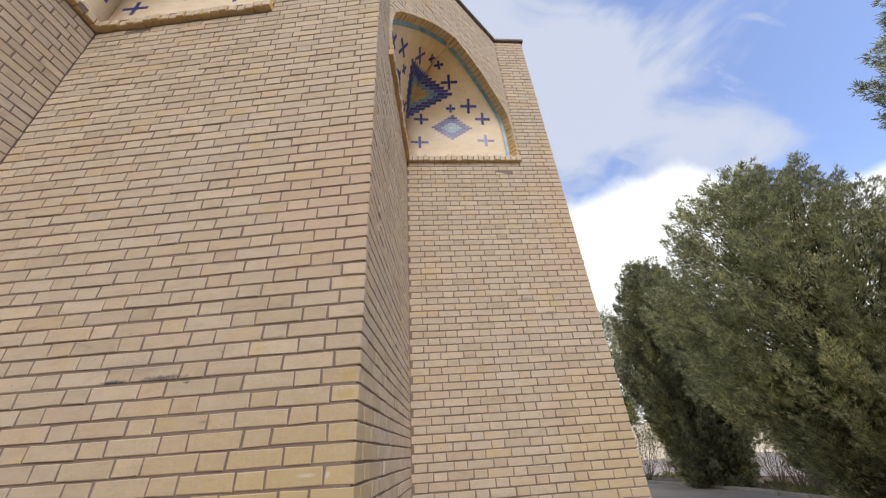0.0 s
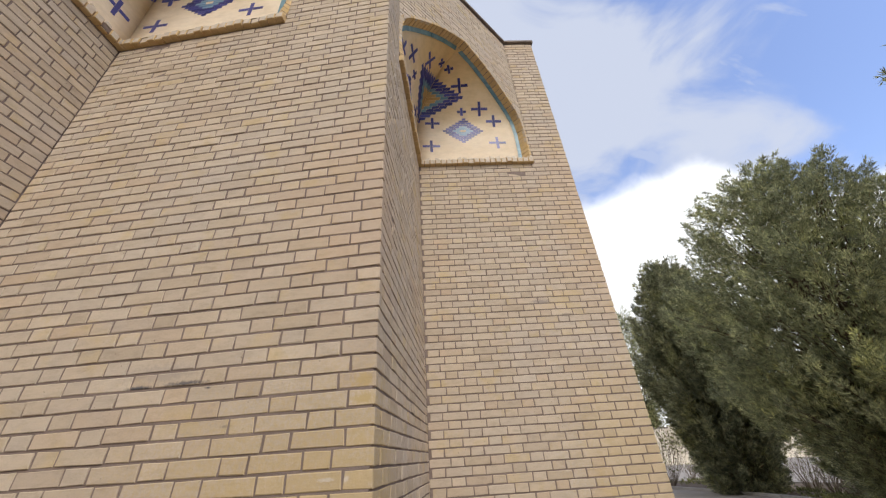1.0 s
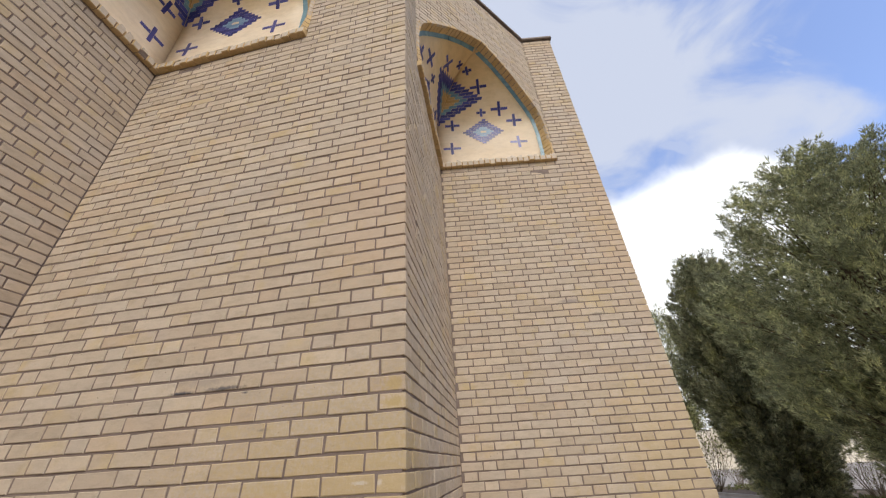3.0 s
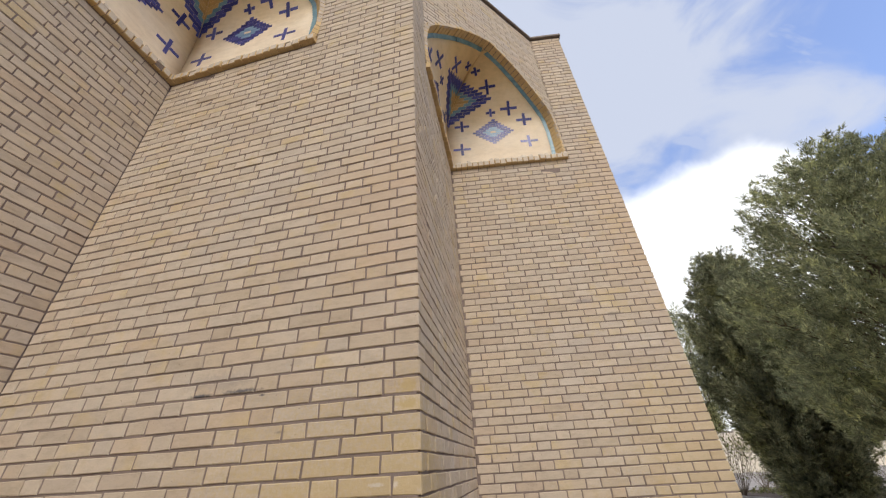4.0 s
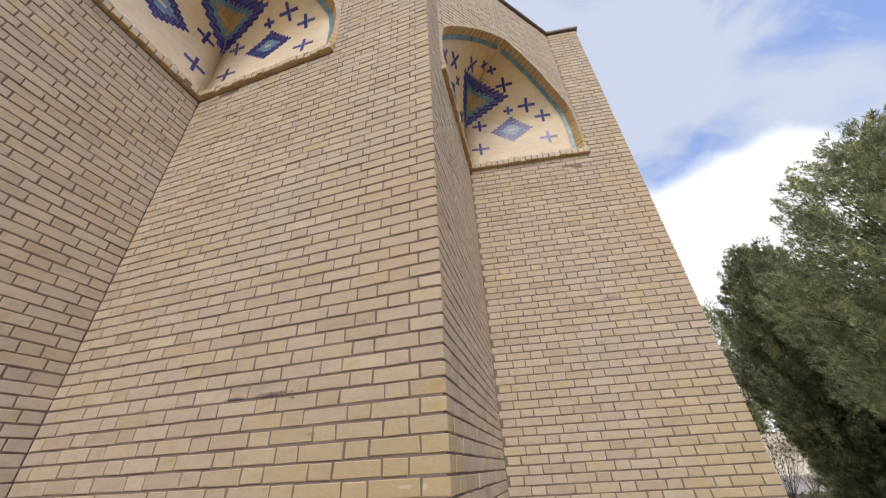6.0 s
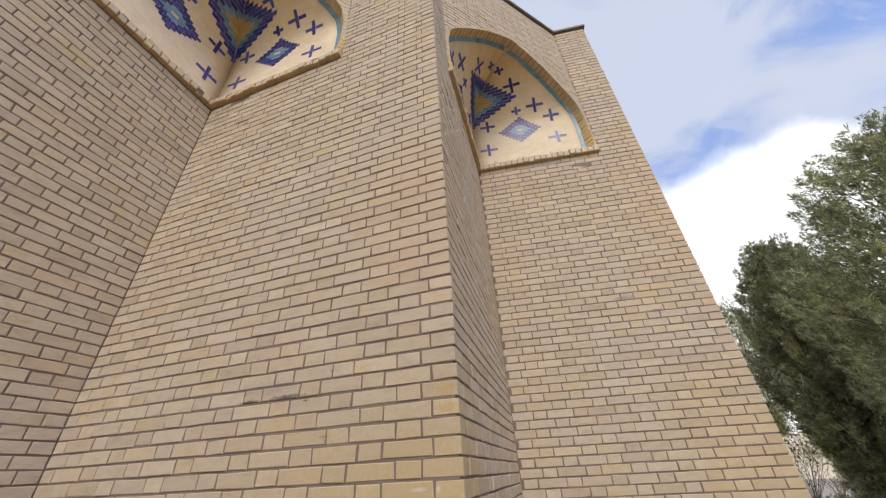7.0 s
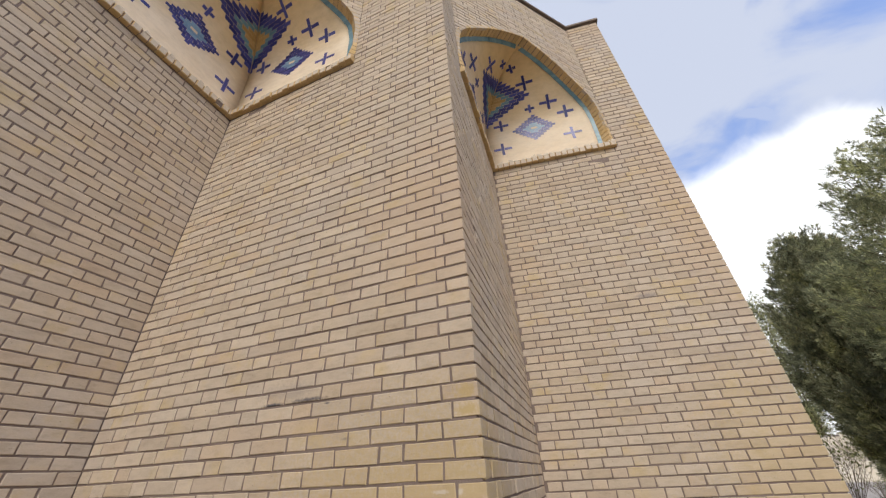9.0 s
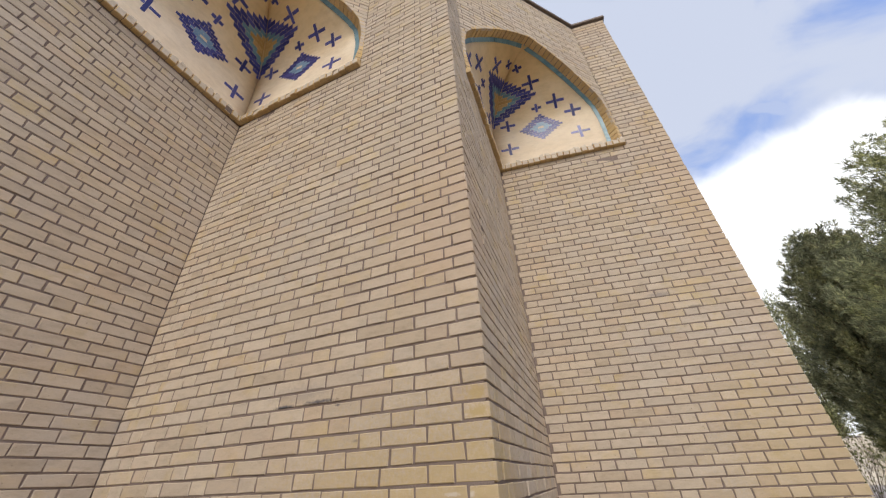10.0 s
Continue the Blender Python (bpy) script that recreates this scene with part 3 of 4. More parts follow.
def ledge(v, face, parent, plane, u_of):
    """A projecting row of brick headers on edge along one wall."""
    L = (v.e[face] - v.c).length
    n = round(L / 0.069)
    d3 = (v.e[face] - v.c).normalized()
    for i in range(n):
        a, b = L * i / n + 0.0025, L * (i + 1) / n - 0.0025
        jut = 0.045 + rng.gauss(0, 0.004)
        drop = rng.gauss(0, 0.002)
        if rng.random() < 0.06:
            jut -= 0.012
        o = plane.n
        c3 = Vector((v.c.x, v.c.y, 0))
        dd = Vector((d3.x, d3.y, 0))
        z0, z1 = Z_LEDGE + drop, Z_LEDGE + 0.07 + drop
        bev = 0.006
        pts = []
        for out, inset in ((-0.05, 0), (jut - bev, 0), (jut, bev)):
            for s, z in ((a + inset, z0 + inset), (b - inset, z0 + inset), (b - inset, z1 - inset), (a + inset, z1 - inset)):
                pts.append(c3 + dd * s + o * out + Vector((0, 0, z)))
        f = [(8, 9, 10, 11)]
        for t in (0, 4):
            f += [(t + k, t + (k + 1) % 4, t + 4 + (k + 1) % 4, t + 4 + k) for k in range(4)]
        if (pts[9] - pts[8]).cross(pts[10] - pts[9]).dot(o) < 0:
            f = [q[::-1] for q in f]
        c0 = sum(pts, Vector()) / 12
        ob = mesh_object("ledge_brick", [p - c0 for p in pts], f, M_LEDGE, parent)
        ob.location = c0
        # Front face paler than the underside: the light on it is in the colour.
        ob.data.materials.append(M_LIME_AND_LIT)
        ob.data.polygons[0].material_index = 1
        # the ragged lime mortar that beds the vault on this brick
        w0, w1 = a - 0.004, b + 0.004 - rng.uniform(0.0, 0.03)
        hgt, rake = rng.uniform(0.022, 0.062), rng.uniform(-0.012, 0.012)
        zt = z1 - 0.004
        pts = [c3 + dd * u + o * q + Vector((0, 0, z)) for u, q, z in (
            (w0, 0.004, zt), (w1, 0.004, zt), (w1, 0.040, zt), (w0, 0.040, zt),
            (w0 + 0.006, 0.004, zt + hgt + rake), (w1 - 0.006, 0.004, zt + hgt - rake), (w1 - 0.006, 0.026, zt + hgt * 0.8 - rake), (w0 + 0.006, 0.026, zt + hgt * 0.8 + rake))]
        f = [(0, 1, 2, 3), (7, 6, 5, 4), (0, 4, 5, 1), (1, 5, 6, 2), (2, 6, 7, 3), (3, 7, 4, 0)]
        if (pts[1] - pts[0]).cross(pts[3] - pts[0]).z > 0:
            f = [q[::-1] for q in f]
        c0 = sum(pts, Vector()) / 8
        ob = mesh_object("mortar_tooth", [p - c0 for p in pts], f, M_LIME_AND_LIT, parent)
        ob.location = c0
    a3, b3 = v.c, v.e[face]
    q = [a3 + Vector((o.x, o.y)) * 0.034, b3 - d3 * 0.004 + Vector((o.x, o.y)) * 0.034, b3 - d3 * 0.004 - Vector((o.x, o.y)) * 0.06, a3 - Vector((o.x, o.y)) * 0.06]
    poly = [(p.x, p.y) for p in q]
    if (q[1] - q[0]).x * (q[2] - q[1]).y - (q[1] - q[0]).y * (q[2] - q[1]).x < 0:
        poly.reverse()
    solid("ledge_mortar", poly, Z_LEDGE + 0.008, Z_LEDGE + 0.062, M_MORTAR, parent)


def arch_front(v, parent):
    """The wall across the corner above the arch, its soffit of bricks and its mortar core."""
    face_plane = Plane(v.e[0], v.ch, -v.n)
    full = 2 * v.half
    # bricks of the front, cut to the curve
    quads = []
    k0 = K_LEDGE
    for k in range(k0, K_TOP):
        z = Z0 + k * C
        za, zb = z + BED / 2, z + C - BED / 2
        wa, wb = share(za - Z_LEDGE) * v.half if za < Z_LEDGE + ARCH_Z[-1] else -1, share(zb - Z_LEDGE) * v.half if zb < Z_LEDGE + ARCH_Z[-1] else -1
        if za - Z_LEDGE < 0.3:
            continue
        u = -(0.16 if k % 2 else 0.0)
        long_ = True
        while u < full:
            wd = 0.2035 if long_ else 0.1005
            a, b = max(u, 0.002), min(u + wd, full - 0.002)
            if b - a > 0.012:
                if wa <= 0.0:
                    quads.append([(a, za), (b, za), (b, zb), (a, zb)])
                else:
                    wb2 = max(wb, 0.0)
                    la, lb = v.half - wa, v.half - wb2           # left jamb ends here
                    ra, rb_ = v.half + wa, v.half + wb2
                    if min(b, la) - a > 0.006:
                        quads.append([(a, za), (min(b, la), za), (min(b, lb), zb), (a, zb)])
                    if b - max(a, ra) > 0.006:
                        quads.append([(max(a, ra), za), (b, za), (b, zb), (max(a, rb_), zb)])
            u += wd + JOINT
            long_ = not long_
    lay(face_plane, quads, parent, Vector((0.2, 0.0, 5.0)), rng, limit=260)
    # mortar core: strips either side of the opening and above it, as deep as the soffit
    hs = list(np.linspace(0.10, ARCH_Z[-1], 31))
    for side in (-1, 1):
        vv, ff = [], []
        for h in hs:
            w = share(h) * v.half + 0.008
            for x in (v.half + side * w, v.half + side * (v.half - 0.001)):
                for out in (-DEEP, -SOFFIT - 0.02):
                    vv.append(face_plane.at(x, Z_LEDGE + h, out))
        for j in range(len(hs) - 1):
            k = 4 * j
            ff += [(k, k + 2, k + 6, k + 4), (k + 1, k + 5, k + 7, k + 3), (k, k + 4, k + 5, k + 1)]
        ob = mesh_object("mortar", vv, ff, M_MORTAR, parent)
    a, b = face_plane.at(0.001, 0, -DEEP), face_plane.at(full - 0.001, 0, -DEEP)
    c, d = face_plane.at(full - 0.001, 0, -0.2), face_plane.at(0.001, 0, -0.2)
    poly = [(p.x, p.y) for p in (a, b, c, d)]
    ar = sum(poly[i][0] * poly[(i + 1) % 4][1] - poly[(i + 1) % 4][0] * poly[i][1] for i in range(4))
    if ar < 0:
        poly.reverse()
    solid("mortar", poly, Z_LEDGE + ARCH_Z[-1] + 0.008, Z_TOP, M_MORTAR, parent)
    # soffit bricks along the curve
    hw = PROF_W * v.half
    arc = np.concatenate([[0], np.cumsum(np.hypot(np.diff(PROF_Z), np.diff(hw)))])
    n = int(arc[-1] / 0.066)
    for side in (-1, 1):
        for i in range(n):
            s0, s1 = arc[-1] * i / n + 0.004, arc[-1] * (i + 1) / n - 0.004
            pts = []
            lift = rng.gauss(0, 0.001)
            for sa in (s0, s1):
                h, w = float(np.interp(sa, arc, PROF_Z)), float(np.interp(sa, arc, hw))
                for out in (-0.002, -SOFFIT + 0.002):
                    pts.append(face_plane.at(v.half + side * (w - lift), Z_LEDGE + h, out))
            mid_h, mid_w = float(np.interp((s0 + s1) / 2, arc, PROF_Z)), float(np.interp((s0 + s1) / 2, arc, hw))
            tang = (pts[2] - pts[0]).normalized()
            axis = face_plane.n
            nrm = tang.cross(axis).normalized()
            inward = (face_plane.at(v.half, Z_LEDGE + 0.5) - pts[0])
            if nrm.dot(inward) < 0:
                nrm = -nrm
            back = [p - nrm * 0.05 for p in pts]
            c0 = sum(pts, Vector()) / 4
            f = [(0, 1, 3, 2), (0, 4, 5, 1), (2, 3, 7, 6), (0, 2, 6, 4)]
            if (pts[1] - pts[0]).cross(pts[3] - pts[1]).dot(nrm) < 0:
                f = [t[::-1] for t in f]
            ob = mesh_object("soffit_brick", [p - c0 for p in pts + back], f, M_LEDGE, parent)
            ob.location = c0


def build_vault(corner, e0, e1, plane0, plane1, label):
    th = tagged(new("corner_vault"), label, "vault", group="vaults over the corner recesses")
    v = Vault(corner, e0, e1)
    for face, plane in ((0, plane0), (1, plane1)):
        plaster_face(v, face, th)
        ledge(v, face, th, plane, None)
        kite(v, face, th)
        diamond(v, face, 0.62, 0.655, 0.275, 6, th)
        for s, h, size in ((0.185, 0.375, 0.115), (1.07, 0.44, 0.115), (0.20, 0.79, 0.10), (1.04, 0.82, 0.105), (0.80, 0.985, 0.115),
                           (0.565, 0.955, 0.065), (0.40, 1.25, 0.115), (0.115, 1.41, 0.065)):
            cross(v, face, s, h, size, th)
    arch_front(v, th)


E_AL = P_A.at(S_A, 0).xy
E_LL = P_L.at(S_L, 0).xy
E_RL = P_R.at(S_R, 0).xy
E_BL = P_B.at(S_B, 0).xy
build_vault(C_RB, E_RL, E_BL, P_R, P_B, "plastered brick corner vault with navy and turquoise tile mosaic")
build_vault(C_LA, E_LL, E_AL, P_L, P_A, "plastered brick corner vault with navy and turquoise tile mosaic")

# ---- roof and parapet cap ----
cap = tagged(new("parapet_cap"), "weathered brown metal cap along the brick parapet", "parapet cap", kind="structure")
E_B2 = E_B + Vector((-D_B.y, D_B.x)) * 2.5
outline = [P_L.at(L_LEN, 0).xy, E_LL, E_AL, E_A, E_RL, E_BL, E_B, E_B2]


def cap_run(a, b, z, over=0.035, ext=0.03):
    d = (b - a).normalized()
    n = Vector((d.y, -d.x))
    a, b = a - d * ext, b + d * ext
    q = [a + n * over, b + n * over, b - n * 0.24, a - n * 0.24]
    bm = bmesh.new()
    v, f = prism([(p.x, p.y) for p in q], z, z + 0.045)
    bv = [bm.verts.new(p) for p in v]
    for t in f:
        bm.faces.new([bv[i] for i in t])
    bmesh.ops.bevel(bm, geom=bm.edges[:], offset=0.006, segments=1, affect="EDGES")
    bmesh.ops.recalc_face_normals(bm, faces=bm.faces)
    part("cap_length", bm, M_CAP, cap)


for i in range(len(outline) - 1):
    cap_run(outline[i], outline[i + 1], Z_TOP + 0.002 * i)
roof_poly = [(p.x, p.y) for p in (P_L.at(L_LEN, 0, -0.1).xy, P_L.at(0, 0, -0.1).xy, P_A.at(W_A, 0, -0.1).xy, P_A.at(0.1, 0, -0.1).xy, P_R.at(0.1, 0, -0.1).xy,
                                         C_RB, P_B.at(0.1, 0, -0.1).xy, E_B2 + Vector((-0.1, 0)))] + [(-6.0, 5.0), (-6.0, -5.2)]
solid("roof", roof_poly, Z_TOP - 0.5, Z_TOP - 0.3, M_MORTAR, None)
tagged(bpy.data.objects["roof"], "flat grey roof behind the parapet", "roof", kind="structure")
wall_d = tagged(new("wall_5"), "plain far side of the brick building", "wall", kind="structure")
P_D = Plane(E_B, (-D_B.y, D_B.x), (D_B.x, D_B.y))
backing(P_D, 0.04, 2.5, -0.2, Z_TOP, wall_d)
q = [quad(k, a, b, PH_B) for k, a, b in courses(0.014, 1.0, -22, K_TOP, False, rng)]
lay(P_D, q, wall_d, NEAR, rng, limit=0)


# ---- ground ----
def sheet(name, fn, x0, x1, y0, y1, nx, ny, mat):
    vv = [(x, y, fn(x, y)) for y in np.linspace(y0, y1, ny + 1) for x in np.linspace(x0, x1, nx + 1)]
    ff = [(j * (nx + 1) + i, j * (nx + 1) + i + 1, (j + 1) * (nx + 1) + i + 1, (j + 1) * (nx + 1) + i) for j in range(ny) for i in range(nx)]
    ob = mesh_object(name, vv, ff, mat)
    for p in ob.data.polygons:
        p.use_smooth = True
    return ob


def kerb_x(y):
    """The line of the kerb."""
    return 8.45 - 0.03 * max(0.0, min(y, 20.0) - 9.5) ** 2 - 0.6 * max(0.0, y - 20.0)


R = 1200.0
ground = mesh_object("ground", [(-R, -R, -0.02), (R, -R, -0.02), (R, R, -0.02), (-R, R, -0.02)], [(0, 1, 2, 3)], M_GROUND)
tagged(ground, "dry brown soil under the conifers", "ground", kind="structure")
ys = [-30.0] + list(np.linspace(-4, 34, 39)) + [60.0]
vv, ff = [], []
for y in ys:
    vv += [(-20.0, y, 0.0), (kerb_x(min(y, 34)) - 0.0, y, 0.0)]
ff = [(2 * i, 2 * i + 1, 2 * i + 3, 2 * i + 2) for i in range(len(ys) - 1)]
pav = mesh_object("pavement", vv, ff, M_ROAD)
tagged(pav, "worn grey paved yard around the building", "pavement", kind="structure")
kerb = tagged(new("kerb"), "low grey stone kerb along the planting bed", "kerb", kind="structure")
yk = -3.0
while yk < 33:
    ya, yb = yk + 0.006, yk + 0.994
    xa, xb = kerb_x(ya), kerb_x(yb)
    poly = [(xa, ya), (xa + 0.14, ya), (xb + 0.14, yb), (xb, yb)]
    bm = bmesh.new()
    v, f = prism(poly, -0.1, 0.09 + rng.gauss(0, 0.004))
    bv = [bm.verts.new(p) for p in v]
    for t in f:
        bm.faces.new([bv[i] for i in t])
    bmesh.ops.bevel(bm, geom=bm.edges[:], offset=0.012, segments=1, affect="EDGES")
    bmesh.ops.recalc_face_normals(bm, faces=bm.faces)
    part("kerb_stone", bm, M_KERB, kerb)
    yk += 1.0

M_GRAVEL = plain_material("pale_gravel", (0.26, 0.235, 0.205), (0.44, 0.40, 0.355), 1.5, 0.95, 0.1, 25.0, 0.7, 0.02)
# The cream is set extra bright: direct sun on the wall is in its colour.
M_SUNLIT_CREAM = plain_material("sunlit_cream", (0.66, 0.58, 0.45), (0.82, 0.76, 0.64), 0.8, 0.9, 0.2, 20.0, 0.4, 0.01)
gravel = mesh_object("gravel_yard", [(13.0, 14.0, 0.004), (70.0, 14.0, 0.004), (70.0, 36.0, 0.004), (-3.0, 36.0, 0.004), (5.0, 25.0, 0.004), (9.5, 19.0, 0.004)], [(0, 1, 2, 3, 4, 5)], M_GRAVEL)
tagged(gravel, "pale grey gravel yard beyond the trees", "gravel", kind="structure")

# ---- boundary wall beyond the trees ----
boundary = tagged(new("boundary_wall"), "low cream boundary wall beyond the trees, painted bright as if sunlit", "wall", kind="structure")
xx = -8.0
while xx < 78.0:
    solid("wall_panel", [(xx, 36.0), (xx + 3.6, 36.0), (xx + 3.6, 36.25), (xx, 36.25)], -0.1, 2.75, M_SUNLIT_CREAM, boundary)
    solid("wall_pier", [(xx + 3.6, 35.92), (xx + 4.0, 35.92), (xx + 4.0, 36.33), (xx + 3.6, 36.33)], -0.1, 2.95, M_SUNLIT_CREAM, boundary)
    solid("coping", [(xx + 0.01, 35.94), (xx + 3.59, 35.94), (xx + 3.59, 36.31), (xx + 0.01, 36.31)], 2.75, 2.85, M_KERB, boundary)
    xx += 4.0


# Unseen walls, added to hold low sky light off the foot of the brickwork.
M_RENDER = plain_material("buff_render", (0.36, 0.30, 0.23), (0.48, 0.41, 0.32), 0.9, 0.9, 0.2, 30.0, 0.4, 0.008)
blocker_wall = tagged(new("sky_blocking_wall"), "plain buff wall added out of view to block low sky light", "wall", kind="structure")
solid("wall_panel", [(-14.0, -8.3), (22.0, -8.3), (22.0, -8.0), (-14.0, -8.0)], -0.1, 3.3, M_RENDER, blocker_wall)
solid("wall_panel", [(22.003, -8.3), (22.3, -8.3), (22.3, 6.0), (22.003, 6.0)], -0.1, 3.3, M_RENDER, blocker_wall)


# ---- conifers ----
def branch_mesh(bm, a, b, r0, r1, sides=7):
    d = (b - a).normalized()
    x = d.orthogonal().normalized()
    y = d.cross(x)
    rings = []
    for p, r in ((a, r0), (b, r1)):
        rings.append([bm.verts.new(p + (x * math.cos(t) + y * math.sin(t)) * r) for t in (2 * math.pi * i / sides for i in range(sides))])
    for i in range(sides):
        bm.faces.new((rings[0][i], rings[0][(i + 1) % sides], rings[1][(i + 1) % sides], rings[1][i]))


def unit(a):
    return a / (np.linalg.norm(a, axis=-1, keepdims=True) + 1e-9)


def leaf_sprays(pos, lean, rg, size, k=5, width=0.0055):
    """Fans of k slim leaflets at each place, opening along lean: vertices, four for each leaflet."""
    m = len(pos)
    d = unit(lean + rg.normal(0, 0.33, (m, 3)))
    side = unit(np.cross(d, rg.normal(0, 1, (m, 3))))
    L = rg.uniform(0.07, 0.16, (m, 1, 1)) * size
    t = ((np.arange(k) - (k - 1) / 2) / (k - 1) * 1.5)[None, :, None] + rg.normal(0, 0.12, (m, k, 1))
    dd = d[:, None, :] * np.cos(t) + side[:, None, :] * np.sin(t)
    base = pos[:, None, :] + d[:, None, :] * (L * 0.35 * rg.uniform(0, 1, (m, k, 1)))
    ll = L * (1.0 - 0.3 * np.abs(t)) * rg.uniform(0.7, 1.15, (m, k, 1))
    wv = unit(np.cross(dd, d[:, None, :] + rg.normal(0, 0.7, (m, k, 3))))
    wd = width * size * rg.uniform(0.8, 1.6, (m, k, 1))
    v = np.stack([base, base + dd * ll * 0.5 + wv * wd, base + dd * ll, base + dd * ll * 0.5 - wv * wd], axis=2)
    return v.reshape(-1, 3)


def quads_object(name, verts, mat, parent, label):
    n = len(verts) // 4
    me = bpy.data.meshes.new(name)
    me.vertices.add(len(verts))
    me.vertices.foreach_set("co", np.asarray(verts, dtype=np.float32).ravel())
    me.loops.add(4 * n)
    me.loops.foreach_set("vertex_index", np.arange(4 * n, dtype=np.int32))
    me.polygons.add(n)
    me.polygons.foreach_set("loop_start", np.arange(0, 4 * n, 4, dtype=np.int32))
    me.polygons.foreach_set("loop_total", np.full(n, 4, dtype=np.int32))
    me.materials.append(mat)
    me.update(calc_edges=True)
    ob = new(name, me)
    ob.parent = parent
    ob["label"] = label
    return ob


def conifer(x, y, outline_r, seed, label, plumes=500, sprays=60, size=1.0, stems=4, k=5, plume=0.62, inner=0.25, lean=(0.0, 0.0), leaf=None):
    """outline_r: (height, radius) pairs of the crown from low to high; lean: how far the top stands off the base.
    The crown is made of flame-shaped plumes that sweep outwards and up, with gaps between them."""
    leaf = leaf or M_LEAF
    rg = np.random.RandomState(seed)
    hz, hr = [p[0] for p in outline_r], [p[1] for p in outline_r]
    height, radius = hz[-1], max(hr)
    tree = tagged(new("conifer_tree"), label, "tree", group="conifers beside the building")
    tree.location = (x, y, 0)
    bm = bmesh.new()
    tips = []
    for s in range(stems):
        ang = 2 * math.pi * s / stems + rg.uniform(0, 1)
        p = Vector((0.15 * math.cos(ang), 0.15 * math.sin(ang), -0.1))
        top = Vector((radius * 0.3 * math.cos(ang) + lean[0] * 0.8, radius * 0.3 * math.sin(ang) + lean[1] * 0.8, height * rg.uniform(0.72, 0.9)))
        prev, n = p, 8
        for i in range(1, n + 1):
            q = p.lerp(top, i / n) + Vector((rg.normal(0, 0.05), rg.normal(0, 0.05), 0))
            branch_mesh(bm, prev, q, 0.10 * (1 - (i - 1) / n) + 0.012, 0.10 * (1 - i / n) + 0.012)
            prev = q
        tips.append((p, top))
    zs = np.linspace(hz[0], hz[-1], 80)
    area = np.cumsum(np.interp(zs, hz, hr) + 0.15)
    area /= area[-1]
    pos_all, lean_all, in_all, inlean = [], [], [], []
    for c in range(plumes):
        z = float(np.interp((c + rg.uniform(0, 1)) / plumes, area, zs))
        env = float(np.interp(z, hz, hr))
        ang = c * 2.39996 + rg.normal(0, 0.3)
        lump = 0.90 + 0.34 * noise.noise((1.9 * math.cos(ang) + seed, 1.9 * math.sin(ang), z * 0.7)) + rg.normal(0, 0.06)
        L = plume * rg.uniform(0.6, 1.35)
        if rg.rand() < 0.18:
            lump *= rg.uniform(0.65, 0.9)
        up = 0.80 + 1.2 * (z / height) + rg.normal(0, 0.15)
        axis = unit(np.array([math.cos(ang) + rg.normal(0, 0.25), math.sin(ang) + rg.normal(0, 0.25), up]))
        rr = max(0.0, env * lump - L * 0.55 * math.hypot(axis[0], axis[1]))
        off = (z / height) ** 1.5
        base = np.array([rr * math.cos(ang) + lean[0] * off, rr * math.sin(ang) + lean[1] * off, z - L * 0.45 * axis[2]])
        t = rg.uniform(0, 1, (sprays, 1)) ** 0.8
        g = rg.normal(0, 1, (sprays, 3))
        g = unit(g - (g @ axis)[:, None] * axis)
        fat = 0.23 * L * np.sqrt(np.clip(t * 2.6, 0, 1)) * (1.04 - t) ** 0.7
        pos_all.append(base + axis * (t * L) + g * fat * rg.uniform(0.55, 1.0, (sprays, 1)))
        lean_all.append(axis * 1.0 + g * 0.55)
        ni = int(sprays * inner * (3.8 if z < height * 0.36 else 0.6))
        f = rg.uniform(0.2, 0.92, (ni, 1))
        in_all.append(base * np.array([1, 1, 0]) * f + np.array([0, 0, z]) + rg.normal(0, 0.16, (ni, 3)))
        inlean.append(np.tile(axis, (ni, 1)))
        p, top = tips[c % stems]
        root = p.lerp(top, min(0.95, max(0.03, z / height * 0.8 - 0.06)))
        if c % 3 == 0:
            mid = root.lerp(Vector(base), 0.5) + Vector((0, 0, -0.08))
            branch_mesh(bm, root, mid, 0.020, 0.012, 5)
            branch_mesh(bm, mid, Vector(base + axis * L * 0.6), 0.012, 0.004, 5)
    part("trunk", bm, M_BARK, tree, "dark brown stems and limbs")
    quads_object("crown", leaf_sprays(np.concatenate(pos_all), np.concatenate(lean_all), rg, size, k, 0.0052), leaf, tree, "dense olive green scale-leaf foliage")
    quads_object("inner_foliage", leaf_sprays(np.concatenate(in_all), np.concatenate(inlean), rg, size * 1.6, 5, 0.0085), leaf, tree, "dark shaded foliage inside the crown")
    return tree


def polar(az, dist):
    a = radians(az)
    return EYE.x + dist * math.sin(a), EYE.y + dist * math.cos(a)


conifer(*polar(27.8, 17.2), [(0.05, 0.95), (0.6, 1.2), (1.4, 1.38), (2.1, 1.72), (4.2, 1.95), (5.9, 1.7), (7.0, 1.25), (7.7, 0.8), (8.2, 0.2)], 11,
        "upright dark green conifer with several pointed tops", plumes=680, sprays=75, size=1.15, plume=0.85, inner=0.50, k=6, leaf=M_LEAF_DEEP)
conifer(*polar(43.5, 11.5), [(0.25, 1.0), (0.8, 1.75), (1.5, 2.4), (2.2, 2.8), (3.0, 2.9), (4.2, 2.75), (5.4, 2.3), (6.4, 1.62), (7.0, 1.05), (7.5, 0.40)], 13,
        "broad olive green conifer with a rounded crown", plumes=1150, sprays=62, size=0.95, plume=0.72, inner=0.20, k=6, lean=(-0.25, 0.24))
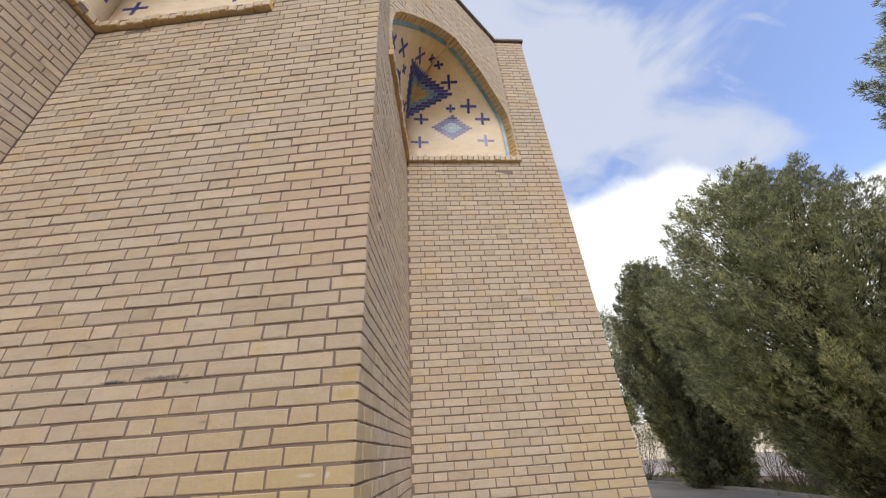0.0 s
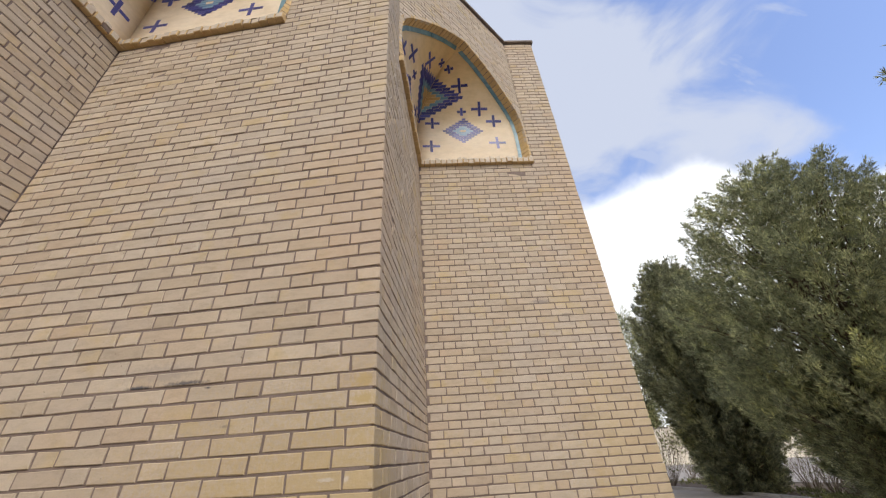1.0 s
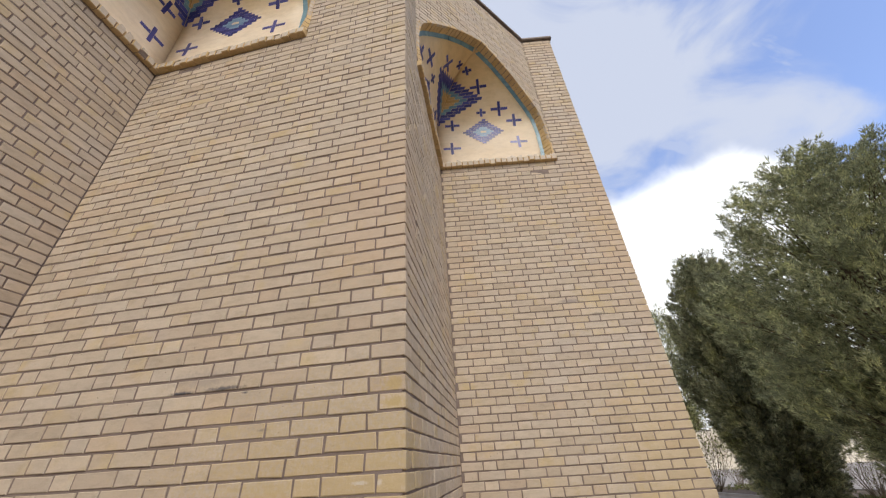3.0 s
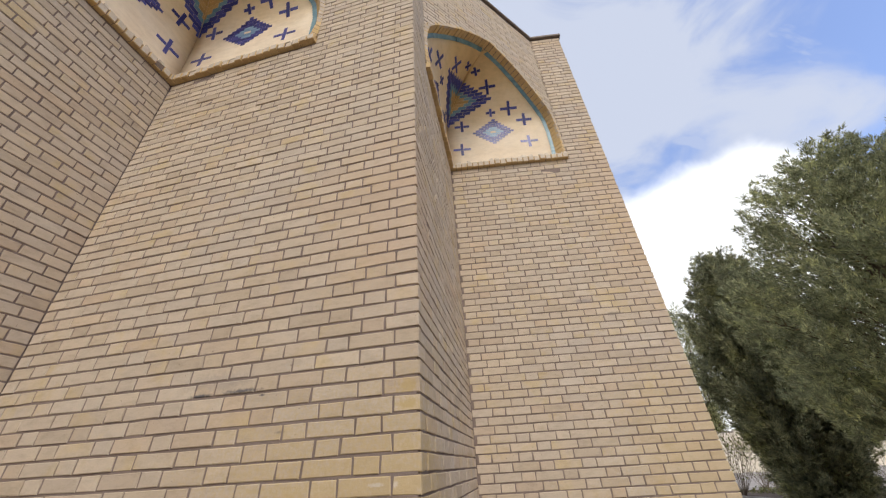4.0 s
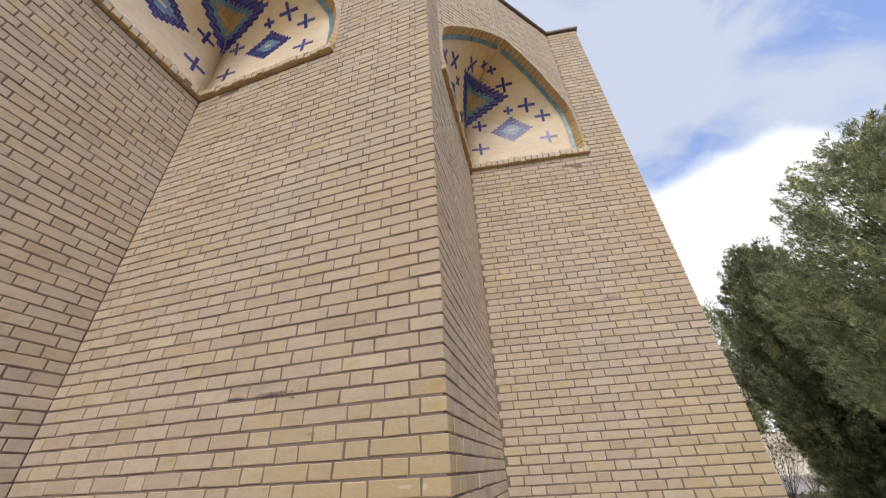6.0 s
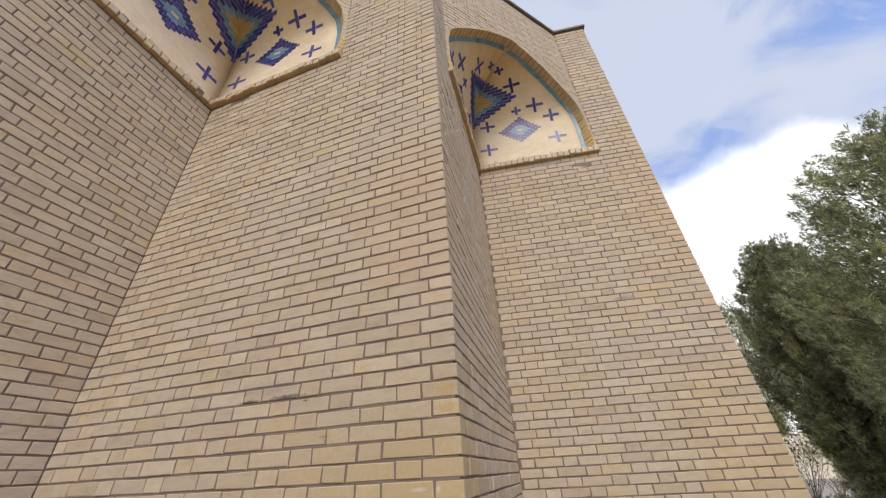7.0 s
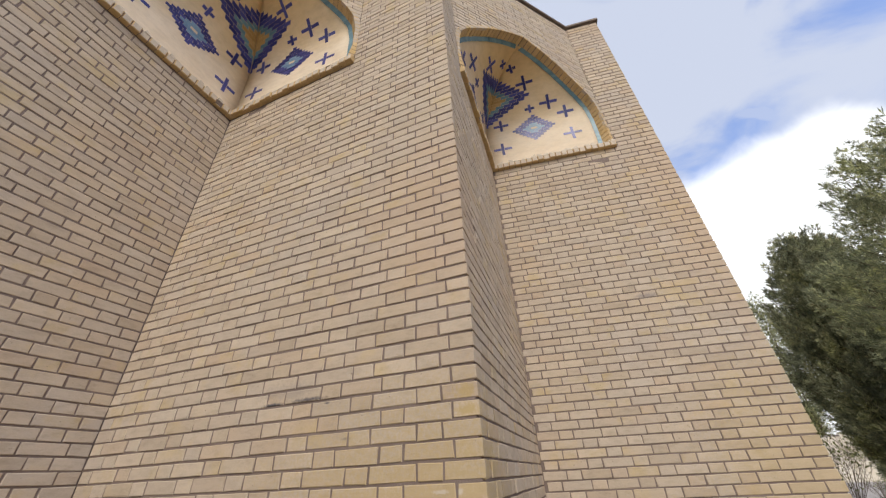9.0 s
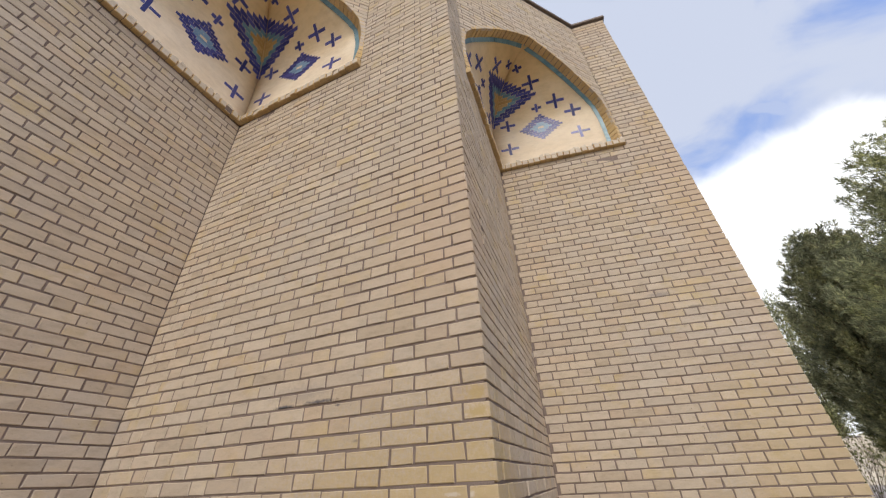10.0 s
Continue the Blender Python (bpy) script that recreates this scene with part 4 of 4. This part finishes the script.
conifer(*polar(72.0, 12.5), [(0.6, 1.6), (3.0, 3.4), (6.6, 3.5), (8.6, 2.7), (10.4, 1.6), (12.4, 0.1)], 14,
        "tall conifer at the edge of the yard", plumes=560, sprays=80, size=1.4, plume=0.95)
conifer(*polar(20.7, 42.0), [(3.0, 0.8), (6.0, 1.3), (9.0, 1.5), (12.0, 1.35), (13.3, 0.9), (14.2, 0.2)], 15,
        "distant conifer rising behind the yard", plumes=160, sprays=40, size=1.8, plume=1.1)


# ---- low planting between the kerb and the trees ----
def dry_shrub(x, y, height, seed, label, stems=26, twigs=5, leaf=0.35):
    """Bare branching twigs with a few dry leaves."""
    rg = np.random.RandomState(seed)
    th = tagged(new("dry_shrub"), label, "shrub", group="dry shrubs along the kerb")
    th.location = (x, y, 0)
    bm = bmesh.new()
    ends = []
    for i in range(stems):
        ang = rg.uniform(0, 2 * math.pi)
        tilt = rg.uniform(0.1, 0.75)
        a = Vector((0.06 * math.cos(ang), 0.06 * math.sin(ang), -0.02))
        d = Vector((math.cos(ang) * tilt, math.sin(ang) * tilt, 1.0)).normalized()
        L = height * rg.uniform(0.6, 1.0)
        b = a + d * L * 0.5 + Vector((rg.normal(0, 0.03), rg.normal(0, 0.03), 0))
        c = b + (d + Vector((rg.normal(0, 0.25), rg.normal(0, 0.25), 0))).normalized() * L * 0.5
        branch_mesh(bm, a, b, 0.009, 0.006, 4)
        branch_mesh(bm, b, c, 0.006, 0.003, 4)
        for j in range(twigs):
            p = (b if j % 3 else a).lerp(c, rg.uniform(0, 1))
            e = p + Vector((rg.normal(0, 0.5), rg.normal(0, 0.5), 0.8)).normalized() * L * 0.28
            branch_mesh(bm, p, e, 0.004, 0.002, 3)
            ends.append(e)
    part("stem", bm, M_TWIG, th)
    pos = np.array([tuple(e) for e in ends])
    quads_object("foliage", leaf_sprays(pos, np.tile([0, 0, 1.0], (len(pos), 1)), rg, leaf, 4, 0.02), M_GRASS, th, "sparse dry leaves")


for i, (az, dist, hgt) in enumerate(((33.2, 17.2, 1.15), (34.6, 16.4, 1.0), (36.0, 15.6, 0.9), (22.9, 23.0, 0.9), (24.2, 21.5, 0.7), (38.0, 14.8, 0.8))):
    dry_shrub(*polar(az, dist), hgt, 40 + i, "bare brown shrub with a few dry leaves")
dry_shrub(*polar(20.7, 20.5), 2.6, 60, "tall olive brown shrub with dry hanging leaves", 34, 9, 0.8)


def weeds(name, places, seed, label):
    rg = np.random.RandomState(seed)
    pos = np.concatenate([np.array([x, y, 0.0]) + rg.normal(0, 1, (n, 3)) * np.array([r, r, 0.0]) for x, y, r, n in places])
    ob = quads_object(name, leaf_sprays(pos, np.tile([0, 0, 1.3], (len(pos), 1)), rg, 1.0, 5, 0.008), M_GRASS, None, label)
    tagged(ob, label, "weeds", kind="stuff")


weeds("weeds", [(*polar(23.6, 22.0), 0.7, 260), (*polar(36.2, 15.0), 0.3, 160), (*polar(38.5, 14.2), 0.35, 160), (*polar(32.5, 17.4), 0.4, 120), (*polar(34.5, 15.8), 0.4, 160)], 61,
      "low green and yellow weeds on the soil")
